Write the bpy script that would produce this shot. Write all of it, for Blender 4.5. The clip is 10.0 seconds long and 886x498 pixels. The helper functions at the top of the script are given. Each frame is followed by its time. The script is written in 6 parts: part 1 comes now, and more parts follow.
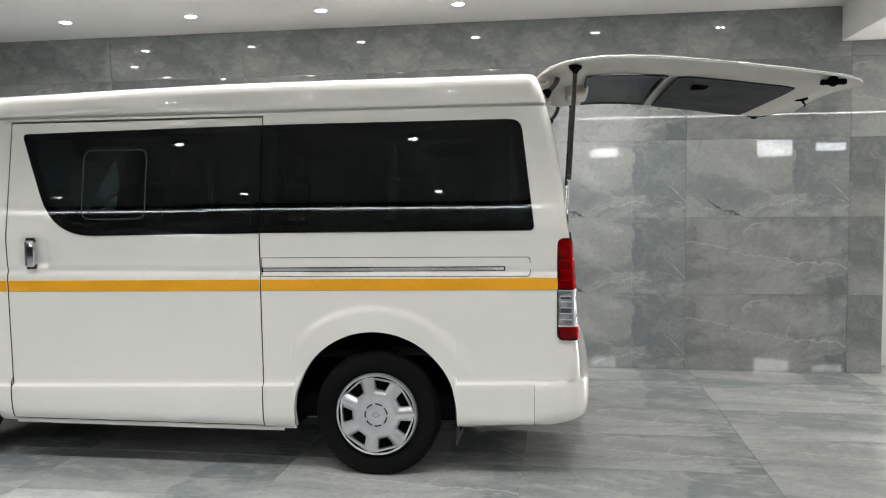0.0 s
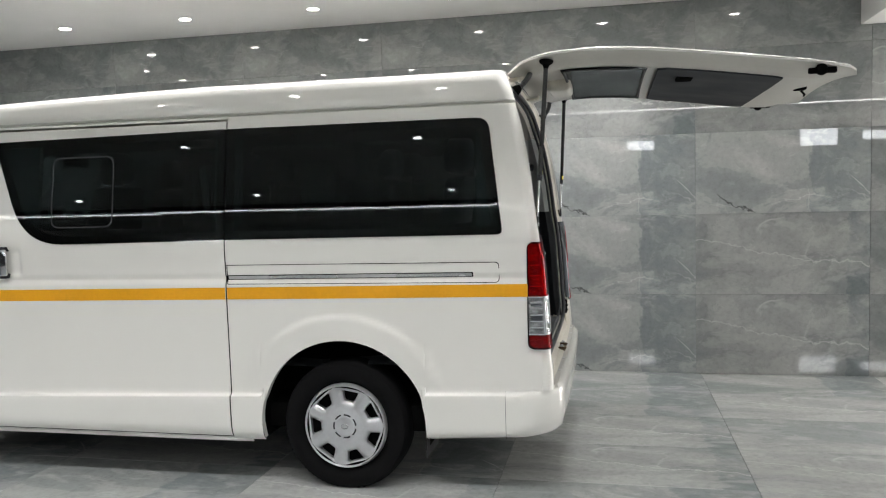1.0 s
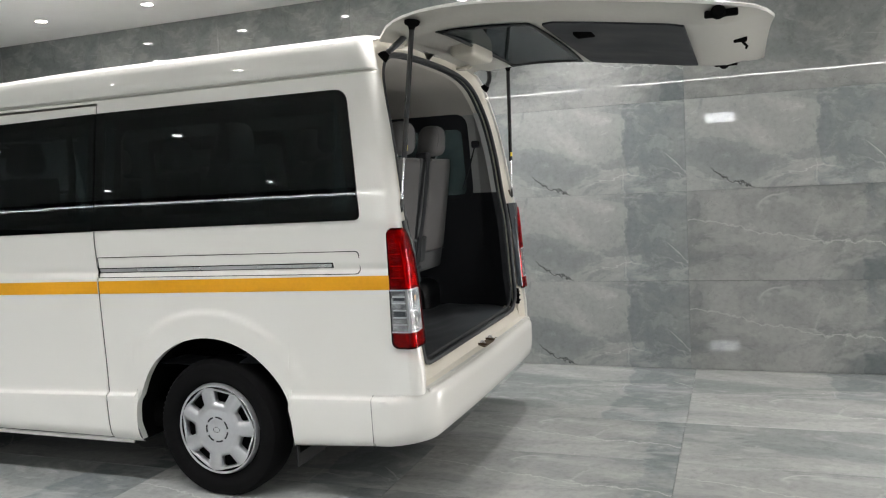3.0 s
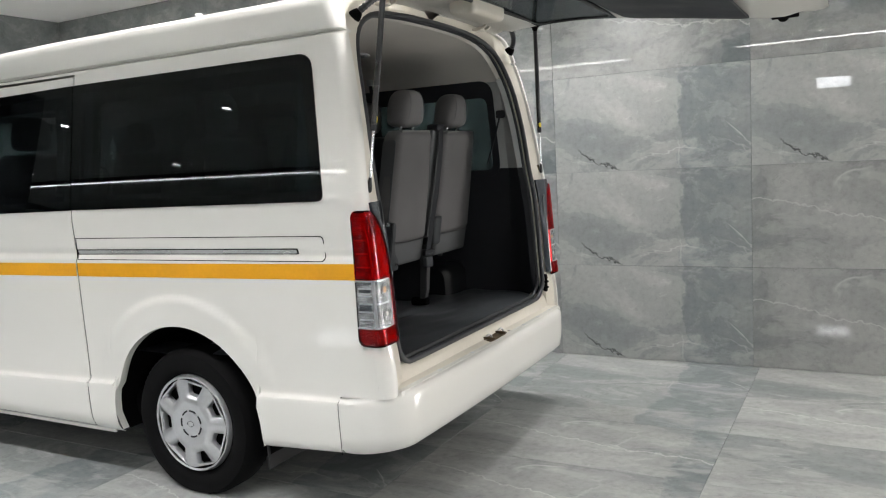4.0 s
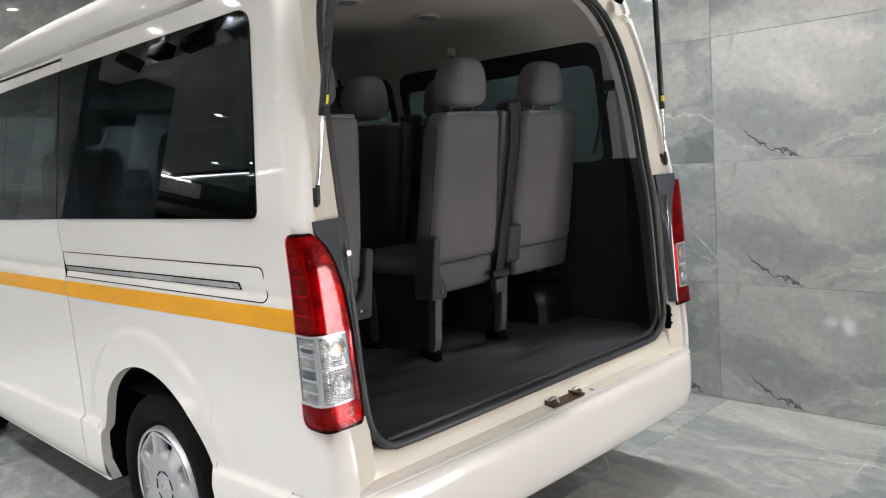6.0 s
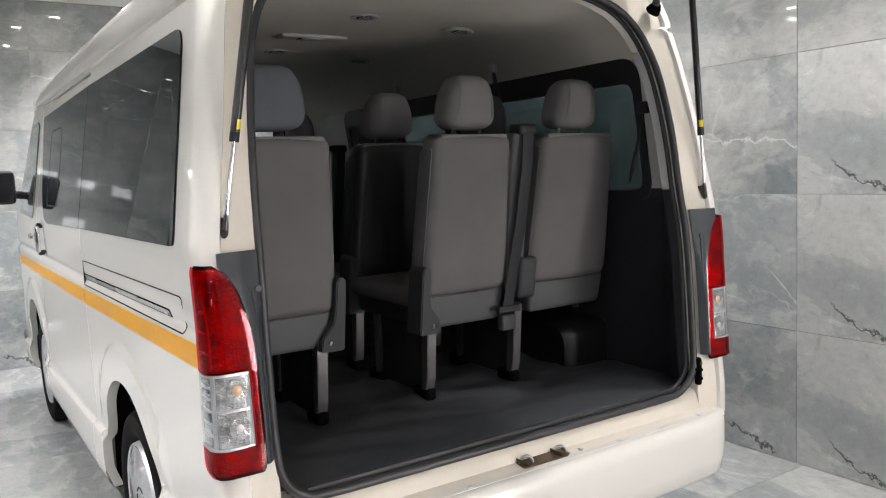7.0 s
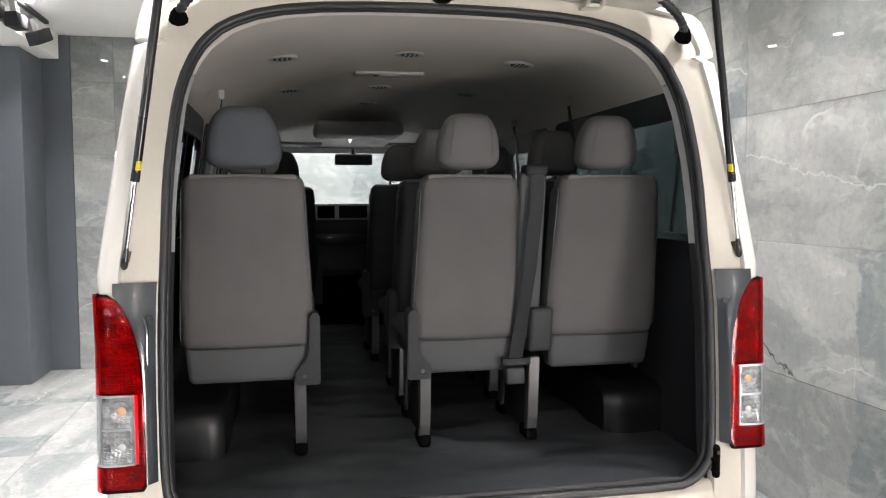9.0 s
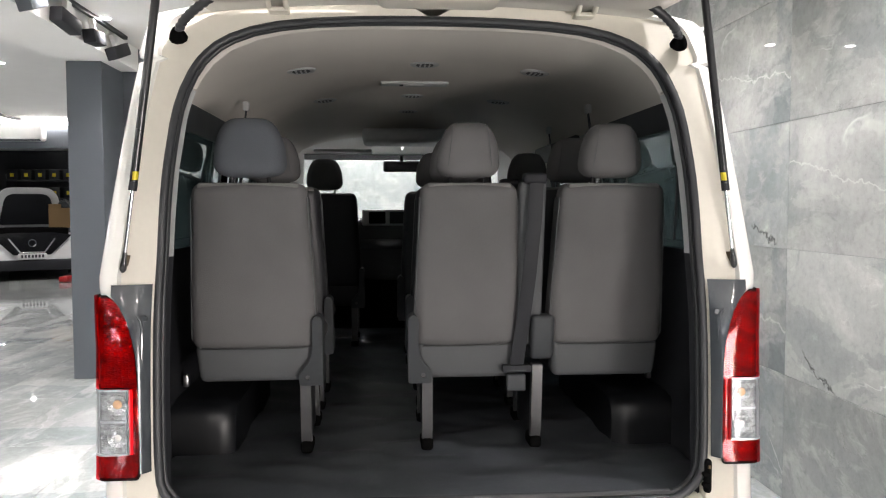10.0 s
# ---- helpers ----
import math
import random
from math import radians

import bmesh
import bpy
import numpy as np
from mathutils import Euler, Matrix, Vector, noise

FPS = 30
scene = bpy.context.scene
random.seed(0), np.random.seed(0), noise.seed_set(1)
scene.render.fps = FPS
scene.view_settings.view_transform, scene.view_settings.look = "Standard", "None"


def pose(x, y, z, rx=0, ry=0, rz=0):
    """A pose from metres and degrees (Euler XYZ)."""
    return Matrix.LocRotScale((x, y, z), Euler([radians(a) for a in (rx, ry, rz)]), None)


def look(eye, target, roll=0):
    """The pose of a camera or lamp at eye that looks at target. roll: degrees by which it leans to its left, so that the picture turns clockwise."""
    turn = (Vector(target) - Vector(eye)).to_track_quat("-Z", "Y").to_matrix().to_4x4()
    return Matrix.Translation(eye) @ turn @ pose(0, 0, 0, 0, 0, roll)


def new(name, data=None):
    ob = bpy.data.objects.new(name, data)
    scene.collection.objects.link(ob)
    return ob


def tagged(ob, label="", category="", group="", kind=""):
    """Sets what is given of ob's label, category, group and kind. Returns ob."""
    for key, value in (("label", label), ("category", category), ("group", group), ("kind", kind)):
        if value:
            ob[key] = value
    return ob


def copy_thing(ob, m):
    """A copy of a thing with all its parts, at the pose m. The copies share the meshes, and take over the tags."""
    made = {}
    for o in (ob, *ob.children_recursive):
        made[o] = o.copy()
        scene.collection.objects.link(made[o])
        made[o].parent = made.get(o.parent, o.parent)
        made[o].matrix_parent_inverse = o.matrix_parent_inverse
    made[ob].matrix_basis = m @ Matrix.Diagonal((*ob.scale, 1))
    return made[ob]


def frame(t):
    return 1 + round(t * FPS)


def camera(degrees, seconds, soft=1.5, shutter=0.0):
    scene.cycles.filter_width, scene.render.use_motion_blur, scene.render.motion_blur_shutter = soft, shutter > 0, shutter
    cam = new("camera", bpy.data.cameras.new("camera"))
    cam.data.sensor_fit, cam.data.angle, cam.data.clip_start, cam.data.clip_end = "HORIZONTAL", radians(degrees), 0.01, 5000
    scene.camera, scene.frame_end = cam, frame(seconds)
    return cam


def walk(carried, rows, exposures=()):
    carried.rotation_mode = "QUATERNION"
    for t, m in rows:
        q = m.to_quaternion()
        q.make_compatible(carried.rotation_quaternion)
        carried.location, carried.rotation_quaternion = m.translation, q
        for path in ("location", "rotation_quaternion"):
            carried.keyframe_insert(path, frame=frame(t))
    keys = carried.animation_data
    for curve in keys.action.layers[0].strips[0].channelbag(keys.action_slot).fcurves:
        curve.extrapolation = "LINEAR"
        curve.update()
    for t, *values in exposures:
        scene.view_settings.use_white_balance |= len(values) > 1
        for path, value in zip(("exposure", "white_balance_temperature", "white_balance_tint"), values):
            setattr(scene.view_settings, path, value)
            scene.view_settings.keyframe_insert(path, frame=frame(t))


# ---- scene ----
cam = camera(58.7, 10.0, soft=1.15)
PATH = [
    (0, (0.95, -4.86, 1.44), (0.657, -2.886, 1.315), -0.6),
    (0.5, (1.135, -4.775, 1.45), (0.783, -2.811, 1.32), -1.0),
    (1, (1.331, -4.625, 1.474), (0.912, -2.674, 1.338), -1.5),
    (1.5, (1.643, -4.523, 1.474), (1.158, -2.588, 1.328), -2.2),
    (2, (1.891, -4.375, 1.475), (1.335, -2.461, 1.317), -2.7),
    (2.5, (2.106, -4.119, 1.444), (1.475, -2.228, 1.283), -3.0),
    (2.7, (2.187, -4.035, 1.43), (1.533, -2.152, 1.27), -3.0),
    (3.8, (2.583, -3.459, 1.416), (1.688, -1.684, 1.2), -3.2),
    (4, (2.616, -3.31, 1.414), (1.666, -1.564, 1.188), -3.2),
    (4.2, (2.631, -3.181, 1.423), (1.634, -1.463, 1.189), -3.3),
    (4.5, (2.691, -2.982, 1.404), (1.604, -1.32, 1.165), -3.7),
    (5, (2.687, -2.673, 1.412), (1.496, -1.087, 1.157), -3.9),
    (5.5, (2.594, -2.339, 1.431), (1.309, -0.827, 1.18), -4.4),
    (5.7, (2.596, -2.225, 1.425), (1.263, -0.754, 1.177), -4.4),
    (6.8, (2.804, -1.554, 1.406), (1.184, -0.398, 1.205), -2.8),
    (7, (2.845, -1.447, 1.443), (1.177, -0.36, 1.247), -2.4),
    (7.5, (3.011, -1.192, 1.46), (1.236, -0.287, 1.286), -1.6),
    (8, (3.143, -0.943, 1.493), (1.283, -0.224, 1.339), -1.0),
    (8.5, (3.119, -0.684, 1.484), (1.198, -0.146, 1.349), -0.7),
    (9, (3.146, -0.441, 1.479), (1.187, -0.053, 1.358), -0.3),
    (9.2, (3.182, -0.335, 1.485), (1.214, -0.009, 1.366), -0.3),
    (9.5, (3.225, -0.211, 1.497), (1.243, 0.035, 1.383), -0.2),
    (9.7, (3.235, -0.163, 1.491), (1.247, 0.032, 1.379), -0.2),
    (10, (3.236, -0.139, 1.488), (1.245, 0.017, 1.38), -0.1),
]
EXPOSURES = [(0, 0.58, 6490, 9.5), (2.5, 0.63, 6490, 9.5), (4.5, 0.81, 6490, 10.5), (5.5, 0.87, 6510, 12), (7, 0.99, 6580, 13.5), (8.5, 1.2, 6610, 13.5), (10, 1.34, 6620, 13)]
walk(cam, [(t, look(eye, target, roll)) for t, eye, target, roll in PATH], EXPOSURES)

# ---- world and lights ----
world = bpy.data.worlds.new("world")
scene.world = world
world.use_nodes = True
world.node_tree.nodes["Background"].inputs[0].default_value = (0.75, 0.82, 0.9, 1)
world.node_tree.nodes["Background"].inputs[1].default_value = 0.3

CEIL = 2.94
WALL_Y = 1.885
WALL_X = -4.32
# the last two are unseen, added to brighten the wall beyond the windscreen
DOWNLIGHTS = [(x, y) for y in (1.25, -0.6, -2.25) for x in (-3.1, -2.0, -0.91, 0.18, 1.27, 2.36)] + [(-3.7, 0.4), (-3.7, -0.35)]
SHOWLIGHTS = [(x, y) for y in (-3.95, -5.6, -8.2) for x in (-15.5, -12.4, -8.1, -5.1, -2.72, -0.38, 2.0, 4.4, 6.8, 9.6)]
# unseen lamps behind the camera, added to light the van's rear and seats
EAST_FILL = [(x, y) for y in (1.0, -0.8) for x in (4.2, 5.8, 7.6, 9.6)]


def lamp(x, y, z, watts, size=0.035, cone=108, colour=(1.0, 0.985, 0.985), blend=0.9):
    data = bpy.data.lights.new("downlight_lamp", "SPOT")
    data.energy, data.color = watts, colour
    data.spot_size, data.spot_blend, data.shadow_soft_size = radians(cone), blend, size
    ob = new("downlight_lamp", data)
    ob.location = (x, y, z)
    return ob


for x, y in DOWNLIGHTS:
    # 85 W: the two added lamps at the west wall
    lamp(x, y, CEIL - 0.02, 85 if x < -3.5 else 66 if x < -2.5 else 10 if x > 2 and y > 1 else 36 if x > 2 else 52)
for x, y in SHOWLIGHTS:
    lamp(x, y, CEIL - 0.02, 68, cone=118)
# added warm wide-beam lamps that reach in under the tailgate
for x, y in EAST_FILL:
    lamp(x, y, 2.645, 17, cone=168, colour=(1.0, 0.93, 0.885), blend=0.5)
# daylight through the glazed entrance
data = bpy.data.lights.new("entrance_daylight", "AREA")
data.shape, data.size, data.size_y, data.energy, data.color = "RECTANGLE", 1.5, 1.15, 68, (1.0, 0.945, 0.90)
entrance = new("entrance_daylight", data)
entrance.matrix_world = look((5.5, 2.16, 0.66), (4.2, 0.0, 0.95))


# ---- materials ----
def shader(name):
    m = bpy.data.materials.new(name)
    m.use_nodes = True
    nt = m.node_tree
    return m, nt, nt.nodes["Principled BSDF"]


def node(nt, kind, **inputs):
    n = nt.nodes.new(kind)
    for k, v in inputs.items():
        n.inputs[k.replace("_", " ")].default_value = v
    return n


def ramp(nt, source, stops):
    r = nt.nodes.new("ShaderNodeValToRGB")
    el = r.color_ramp.elements
    while len(el) < len(stops):
        el.new(0.5)
    for e, (p, c) in zip(el, stops):
        e.position, e.color = p, (*c, 1) if len(c) == 3 else c
    nt.links.new(source, r.inputs[0])
    return r.outputs[0]


def mixer(nt, fac, a, b, blend="MIX"):
    m = nt.nodes.new("ShaderNodeMix")
    m.data_type, m.blend_type = "RGBA", blend
    for sock, v in ((m.inputs[0], fac), (m.inputs[6], a), (m.inputs[7], b)):
        if isinstance(v, bpy.types.NodeSocket):
            nt.links.new(v, sock)
        elif isinstance(v, (int, float)):
            sock.default_value = v
        else:
            sock.default_value = (*v, 1)
    return m.outputs[2]


def maths(nt, op, a, b=None, clamp=False):
    m = nt.nodes.new("ShaderNodeMath")
    m.operation, m.use_clamp = op, clamp
    for sock, v in zip(m.inputs, (a, b)):
        if v is None:
            continue
        if isinstance(v, bpy.types.NodeSocket):
            nt.links.new(v, sock)
        else:
            sock.default_value = v
    return m.outputs[0]


def bumped(nt, bsdf, height, strength=0.2, distance=0.002):
    b = node(nt, "ShaderNodeBump", Strength=strength, Distance=distance)
    nt.links.new(height, b.inputs["Height"])
    nt.links.new(b.outputs[0], bsdf.inputs["Normal"])


def plain(name, colour, rough=0.5, metal=0.0, coat=0.0, grain=0.0, scale=60.0, vary=0.08, spec=0.5):
    """A surface with light mottling and fine relief."""
    m, nt, b = shader(name)
    co = nt.nodes.new("ShaderNodeTexCoord").outputs["Object"]
    big = node(nt, "ShaderNodeTexNoise", Scale=3.0, Detail=3.0)
    fine = node(nt, "ShaderNodeTexNoise", Scale=scale, Detail=4.0)
    for n in (big, fine):
        nt.links.new(co, n.inputs["Vector"])
    lo = tuple(c * (1 - vary) for c in colour)
    hi = tuple(min(1, c * (1 + vary)) for c in colour)
    c1 = ramp(nt, big.outputs[0], [(0.3, lo), (0.7, hi)])
    c2 = ramp(nt, fine.outputs[0], [(0.3, (1 - vary,) * 3), (0.7, (1.0, 1.0, 1.0))])
    nt.links.new(mixer(nt, 1.0, c1, c2, "MULTIPLY"), b.inputs["Base Color"])
    r = ramp(nt, big.outputs[0], [(0.3, (max(0.02, rough * 0.85),) * 3), (0.7, (min(1, rough * 1.15),) * 3)])
    nt.links.new(r, b.inputs["Roughness"])
    b.inputs["Metallic"].default_value = metal
    b.inputs["Specular IOR Level"].default_value = spec
    if coat:
        b.inputs["Coat Weight"].default_value = coat
        b.inputs["Coat Roughness"].default_value = 0.04
    if grain:
        bumped(nt, b, fine.outputs[0], grain)
    return m


def gloss_paint(name, colour):
    """Clear-coated car paint with a faint orange-peel ripple and a trace of dust."""
    m, nt, b = shader(name)
    co = nt.nodes.new("ShaderNodeTexCoord").outputs["Object"]
    peel = node(nt, "ShaderNodeTexNoise", Scale=90.0, Detail=1.0)
    wave = node(nt, "ShaderNodeTexNoise", Scale=2.2, Detail=1.0)
    for n in (peel, wave):
        nt.links.new(co, n.inputs["Vector"])
    c = ramp(nt, wave.outputs[0], [(0.2, tuple(v * 0.985 for v in colour)), (0.8, colour)])
    nt.links.new(c, b.inputs["Base Color"])
    b.inputs["Roughness"].default_value = 0.35
    b.inputs["Coat Weight"].default_value = 1.0
    b.inputs["Coat Roughness"].default_value = 0.03
    bump = node(nt, "ShaderNodeBump", Strength=0.03, Distance=0.001)
    nt.links.new(peel.outputs[0], bump.inputs["Height"])
    nt.links.new(bump.outputs[0], b.inputs["Coat Normal"])
    return m


def emitter(name, colour, strength):
    m, nt, b = shader(name)
    b.inputs["Base Color"].default_value = (0.8, 0.8, 0.8, 1)
    b.inputs["Emission Color"].default_value = (*colour, 1)
    b.inputs["Emission Strength"].default_value = strength
    return m


def marble(name, rough, flip, gain, print_=None):
    """Polished grey porcelain: cloudy patches, pale veins and a dark crack printed on the tiles. flip: the tile lies in x and y. print_: one of the four prints, else any."""
    m, nt, b = shader(name)
    co = nt.nodes.new("ShaderNodeTexCoord").outputs["Object"]
    sep = nt.nodes.new("ShaderNodeSeparateXYZ")
    nt.links.new(co, sep.inputs[0])
    u, v = sep.outputs[0], sep.outputs[1] if flip else sep.outputs[2]
    rnd = nt.nodes.new("ShaderNodeObjectInfo").outputs["Random"]
    kind = maths(nt, "FLOOR", maths(nt, "MULTIPLY", rnd, 4.0)) if print_ is None else maths(nt, "ADD", float(print_), 0.0)
    long = 1.5 if flip else 1.0
    seed = maths(nt, "MULTIPLY", kind, 3.7)

    def cloud(scale, detail, rough_, stretch=1.0, extra=0.0, dist=0.0):
        mp = nt.nodes.new("ShaderNodeCombineXYZ")
        nt.links.new(maths(nt, "MULTIPLY", u, 1.0 / stretch), mp.inputs[0])
        nt.links.new(v, mp.inputs[1])
        n = nt.nodes.new("ShaderNodeTexNoise")
        n.noise_dimensions = "4D"
        for k, val in (("Scale", scale), ("Detail", detail), ("Roughness", rough_), ("Distortion", dist)):
            n.inputs[k].default_value = val
        nt.links.new(mp.outputs[0], n.inputs["Vector"])
        nt.links.new(maths(nt, "ADD", seed, extra), n.inputs["W"])
        return n.outputs[0]

    patches = ramp(nt, cloud(2.3, 7, 0.60, 1.4 * long, 0.0, 0.9), [(0.37, (0.285, 0.305, 0.308)), (0.41, (0.315, 0.334, 0.334)), (0.488, (0.335, 0.352, 0.349)), (0.502, (0.392, 0.406, 0.40)), (0.58, (0.42, 0.432, 0.424)), (0.62, (0.47, 0.48, 0.47))])
    # a darker blue-grey block on one side of the print
    shift = maths(nt, "MULTIPLY", maths(nt, "MODULO", kind, 2.0), 0.28)
    edge = maths(nt, "ADD", maths(nt, "SUBTRACT", u, shift), maths(nt, "MULTIPLY", maths(nt, "SUBTRACT", cloud(3.0, 6, 0.66, 1.0, 21.0), 0.5), 0.42))
    block = ramp(nt, edge, [(0.19, (0, 0, 0)), (0.205, (1, 1, 1)), (0.48, (0.9, 0.9, 0.9)), (0.60, (0.45, 0.45, 0.45))])
    broken = ramp(nt, cloud(3.6, 6, 0.65, 1.3, 9.0), [(0.42, (0.25, 0.25, 0.25)), (0.52, (1, 1, 1))])
    block = maths(nt, "MULTIPLY", maths(nt, "MULTIPLY", block, broken), maths(nt, "LESS_THAN", kind, 2.5))
    col = mixer(nt, maths(nt, "MULTIPLY", block, 0.72), patches, mixer(nt, 1.0, patches, (0.66, 0.71, 0.75), "MULTIPLY"))
    speck = ramp(nt, cloud(26, 4, 0.7, 1.0, 2.0), [(0.34, (0.88, 0.88, 0.88)), (0.45, (0.98, 0.98, 0.98)), (0.62, (1.06, 1.06, 1.06))])
    col = mixer(nt, 1.0, col, speck, "MULTIPLY")
    mid = ramp(nt, cloud(9.0, 9, 0.72, 1.3 * long, 41.0, 0.9), [(0.36, (0.86, 0.87, 0.875)), (0.405, (0.97, 0.97, 0.97)), (0.585, (1.0, 1.0, 1.0)), (0.62, (1.13, 1.13, 1.12))])
    col = mixer(nt, 1.0, col, mid, "MULTIPLY")
    wash = ramp(nt, cloud(6.5, 5, 0.6, 2.0 * long, 31.0, 0.5), [(0.56, (0, 0, 0)), (0.64, (0.5, 0.5, 0.5))])
    col = mixer(nt, wash, col, (0.52, 0.53, 0.52))
    # pale veins
    w = cloud(1.5, 5, 0.55, 2.4, 5.0, 0.8)
    vein = maths(nt, "ABSOLUTE", maths(nt, "SUBTRACT", w, 0.5))
    vein = ramp(nt, vein, [(0.0, (1, 1, 1)), (0.007, (0, 0, 0))])
    gate = ramp(nt, cloud(2.1, 2, 0.5, 1.0, 12.0), [(0.56, (0, 0, 0)), (0.66, (0.7, 0.7, 0.7))])
    col = mixer(nt, maths(nt, "MULTIPLY", vein, gate), col, (0.66, 0.67, 0.66))
    # hairline scratches and crazing
    hair = maths(nt, "ABSOLUTE", maths(nt, "SUBTRACT", cloud(3.4, 8, 0.62, 1.8, 61.0, 1.2), 0.5))
    hair = ramp(nt, hair, [(0.0, (1, 1, 1)), (0.004, (0, 0, 0))])
    hgate = ramp(nt, cloud(2.7, 3, 0.5, 1.0, 71.0), [(0.52, (0, 0, 0)), (0.60, (0.55, 0.55, 0.55))])
    col = mixer(nt, maths(nt, "MULTIPLY", hair, hgate), col, (0.17, 0.18, 0.18))
    # upright pale vein along the block, and a long slanting one on some tiles
    bend = maths(nt, "MULTIPLY", maths(nt, "SUBTRACT", cloud(5.0, 5, 0.6, 1.0, 51.0), 0.5), 0.22)
    upright = maths(nt, "ABSOLUTE", maths(nt, "ADD", maths(nt, "SUBTRACT", u, 0.20), bend))
    upright = ramp(nt, upright, [(0.0, (0.55, 0.55, 0.55)), (0.012, (0, 0, 0))])
    slant = maths(nt, "ABSOLUTE", maths(nt, "ADD", maths(nt, "ADD", v, maths(nt, "MULTIPLY", u, 0.17)), bend))
    slant = ramp(nt, slant, [(0.0, (0.9, 0.9, 0.9)), (0.007, (0, 0, 0))])
    second = maths(nt, "LESS_THAN", maths(nt, "ABSOLUTE", maths(nt, "SUBTRACT", kind, 1.0)), 0.3)
    slant = maths(nt, "MULTIPLY", slant, second)
    col = mixer(nt, maths(nt, "MAXIMUM", maths(nt, "MULTIPLY", upright, gate), slant), col, (0.64, 0.65, 0.64))
    # dark crack running down to the tile's lower edge
    wob = maths(nt, "MULTIPLY", maths(nt, "SUBTRACT", cloud(11, 6, 0.66, 1.0, 3.0), 0.5), 0.20)
    where = maths(nt, "SUBTRACT", maths(nt, "MULTIPLY", kind, 0.36), 0.33)
    from_ = maths(nt, "SUBTRACT", u, where)
    tilt = maths(nt, "SUBTRACT", 0.52, maths(nt, "MULTIPLY", kind, 0.17))
    line = maths(nt, "ADD", maths(nt, "ADD", v, maths(nt, "MULTIPLY", from_, tilt)), 0.245)
    line = maths(nt, "ABSOLUTE", maths(nt, "ADD", line, wob))
    near = maths(nt, "SUBTRACT", 1.0, maths(nt, "MULTIPLY", maths(nt, "ABSOLUTE", from_), 6.6), True)
    near = ramp(nt, near, [(0.0, (0, 0, 0)), (0.25, (0.95, 0.95, 0.95))])
    crack = ramp(nt, line, [(0.0, (1, 1, 1)), (0.0045, (0.8, 0.8, 0.8)), (0.009, (0, 0, 0))])
    here = maths(nt, "LESS_THAN", maths(nt, "MODULO", kind, 2.0), 0.5)
    crack = maths(nt, "MULTIPLY", maths(nt, "MULTIPLY", crack, near), here)
    if not flip:
        col = mixer(nt, crack, col, (0.06, 0.065, 0.065))
    nt.links.new(mixer(nt, 1.0, col, (gain, gain, gain), "MULTIPLY"), b.inputs["Base Color"])
    r = ramp(nt, cloud(4.0, 3, 0.5, 1.0, 7.0), [(0.3, (rough * 0.8,) * 3), (0.7, (rough * 1.3,) * 3)])
    nt.links.new(r, b.inputs["Roughness"])
    b.inputs["IOR"].default_value = 1.62 if flip else 1.5
    return m


def tinted(name, tint, ior=1.45, rim=1.0, rough=0.004):
    """Tinted pane: light passes straight through it, and its gloss grows towards grazing angles."""
    m = bpy.data.materials.new(name)
    m.use_nodes = True
    nt = m.node_tree
    nt.nodes.remove(nt.nodes["Principled BSDF"])
    out = nt.nodes["Material Output"]
    tr = nt.nodes.new("ShaderNodeBsdfTransparent")
    tr.inputs[0].default_value = (*tint, 1)
    gl = nt.nodes.new("ShaderNodeBsdfGlossy")
    gl.inputs["Roughness"].default_value = rough
    gl.inputs["Color"].default_value = (0.9, 0.93, 0.95, 1)
    lw = node(nt, "ShaderNodeLayerWeight", Blend=0.5)
    f0 = ((ior - 1) / (ior + 1)) ** 2
    edge = maths(nt, "POWER", lw.outputs["Facing"], 5.0)
    gloss = maths(nt, "ADD", maths(nt, "MULTIPLY", edge, rim * (1.0 - f0)), f0)
    mx = nt.nodes.new("ShaderNodeMixShader")
    nt.links.new(gloss, mx.inputs[0])
    nt.links.new(tr.outputs[0], mx.inputs[1])
    nt.links.new(gl.outputs[0], mx.inputs[2])
    nt.links.new(mx.outputs[0], out.inputs[0])
    return m


def prisms(name, colour, rough=0.2, metal=0.55):
    """Moulded lamp reflector: a grid of small prisms, each tilted its own way, with brighter and duller fields."""
    m, nt, b = shader(name)
    co = nt.nodes.new("ShaderNodeTexCoord").outputs["Object"]
    mp = nt.nodes.new("ShaderNodeMapping")
    mp.inputs["Scale"].default_value = (1.0, 1.0, 1.7)
    nt.links.new(co, mp.inputs[0])
    cell_ = nt.nodes.new("ShaderNodeTexVoronoi")
    cell_.distance, cell_.inputs["Scale"].default_value = "CHEBYCHEV", 105.0
    cell_.inputs["Randomness"].default_value = 0.6
    field = node(nt, "ShaderNodeTexNoise", Scale=16.0, Detail=2.0)
    for n in (cell_, field):
        nt.links.new(mp.outputs[0], n.inputs["Vector"])
    c1 = ramp(nt, field.outputs[0], [(0.38, tuple(0.45 * c for c in colour)), (0.62, colour)])
    c2 = ramp(nt, cell_.outputs["Color"], [(0.1, (0.6, 0.6, 0.6)), (0.6, (0.95, 0.95, 0.95)), (0.9, (1.0, 1.0, 1.0))])
    nt.links.new(mixer(nt, 1.0, c1, c2, "MULTIPLY"), b.inputs["Base Color"])
    b.inputs["Roughness"].default_value = rough
    b.inputs["Metallic"].default_value = metal
    bumped(nt, b, cell_.outputs[0], 0.55, 0.005)
    return m


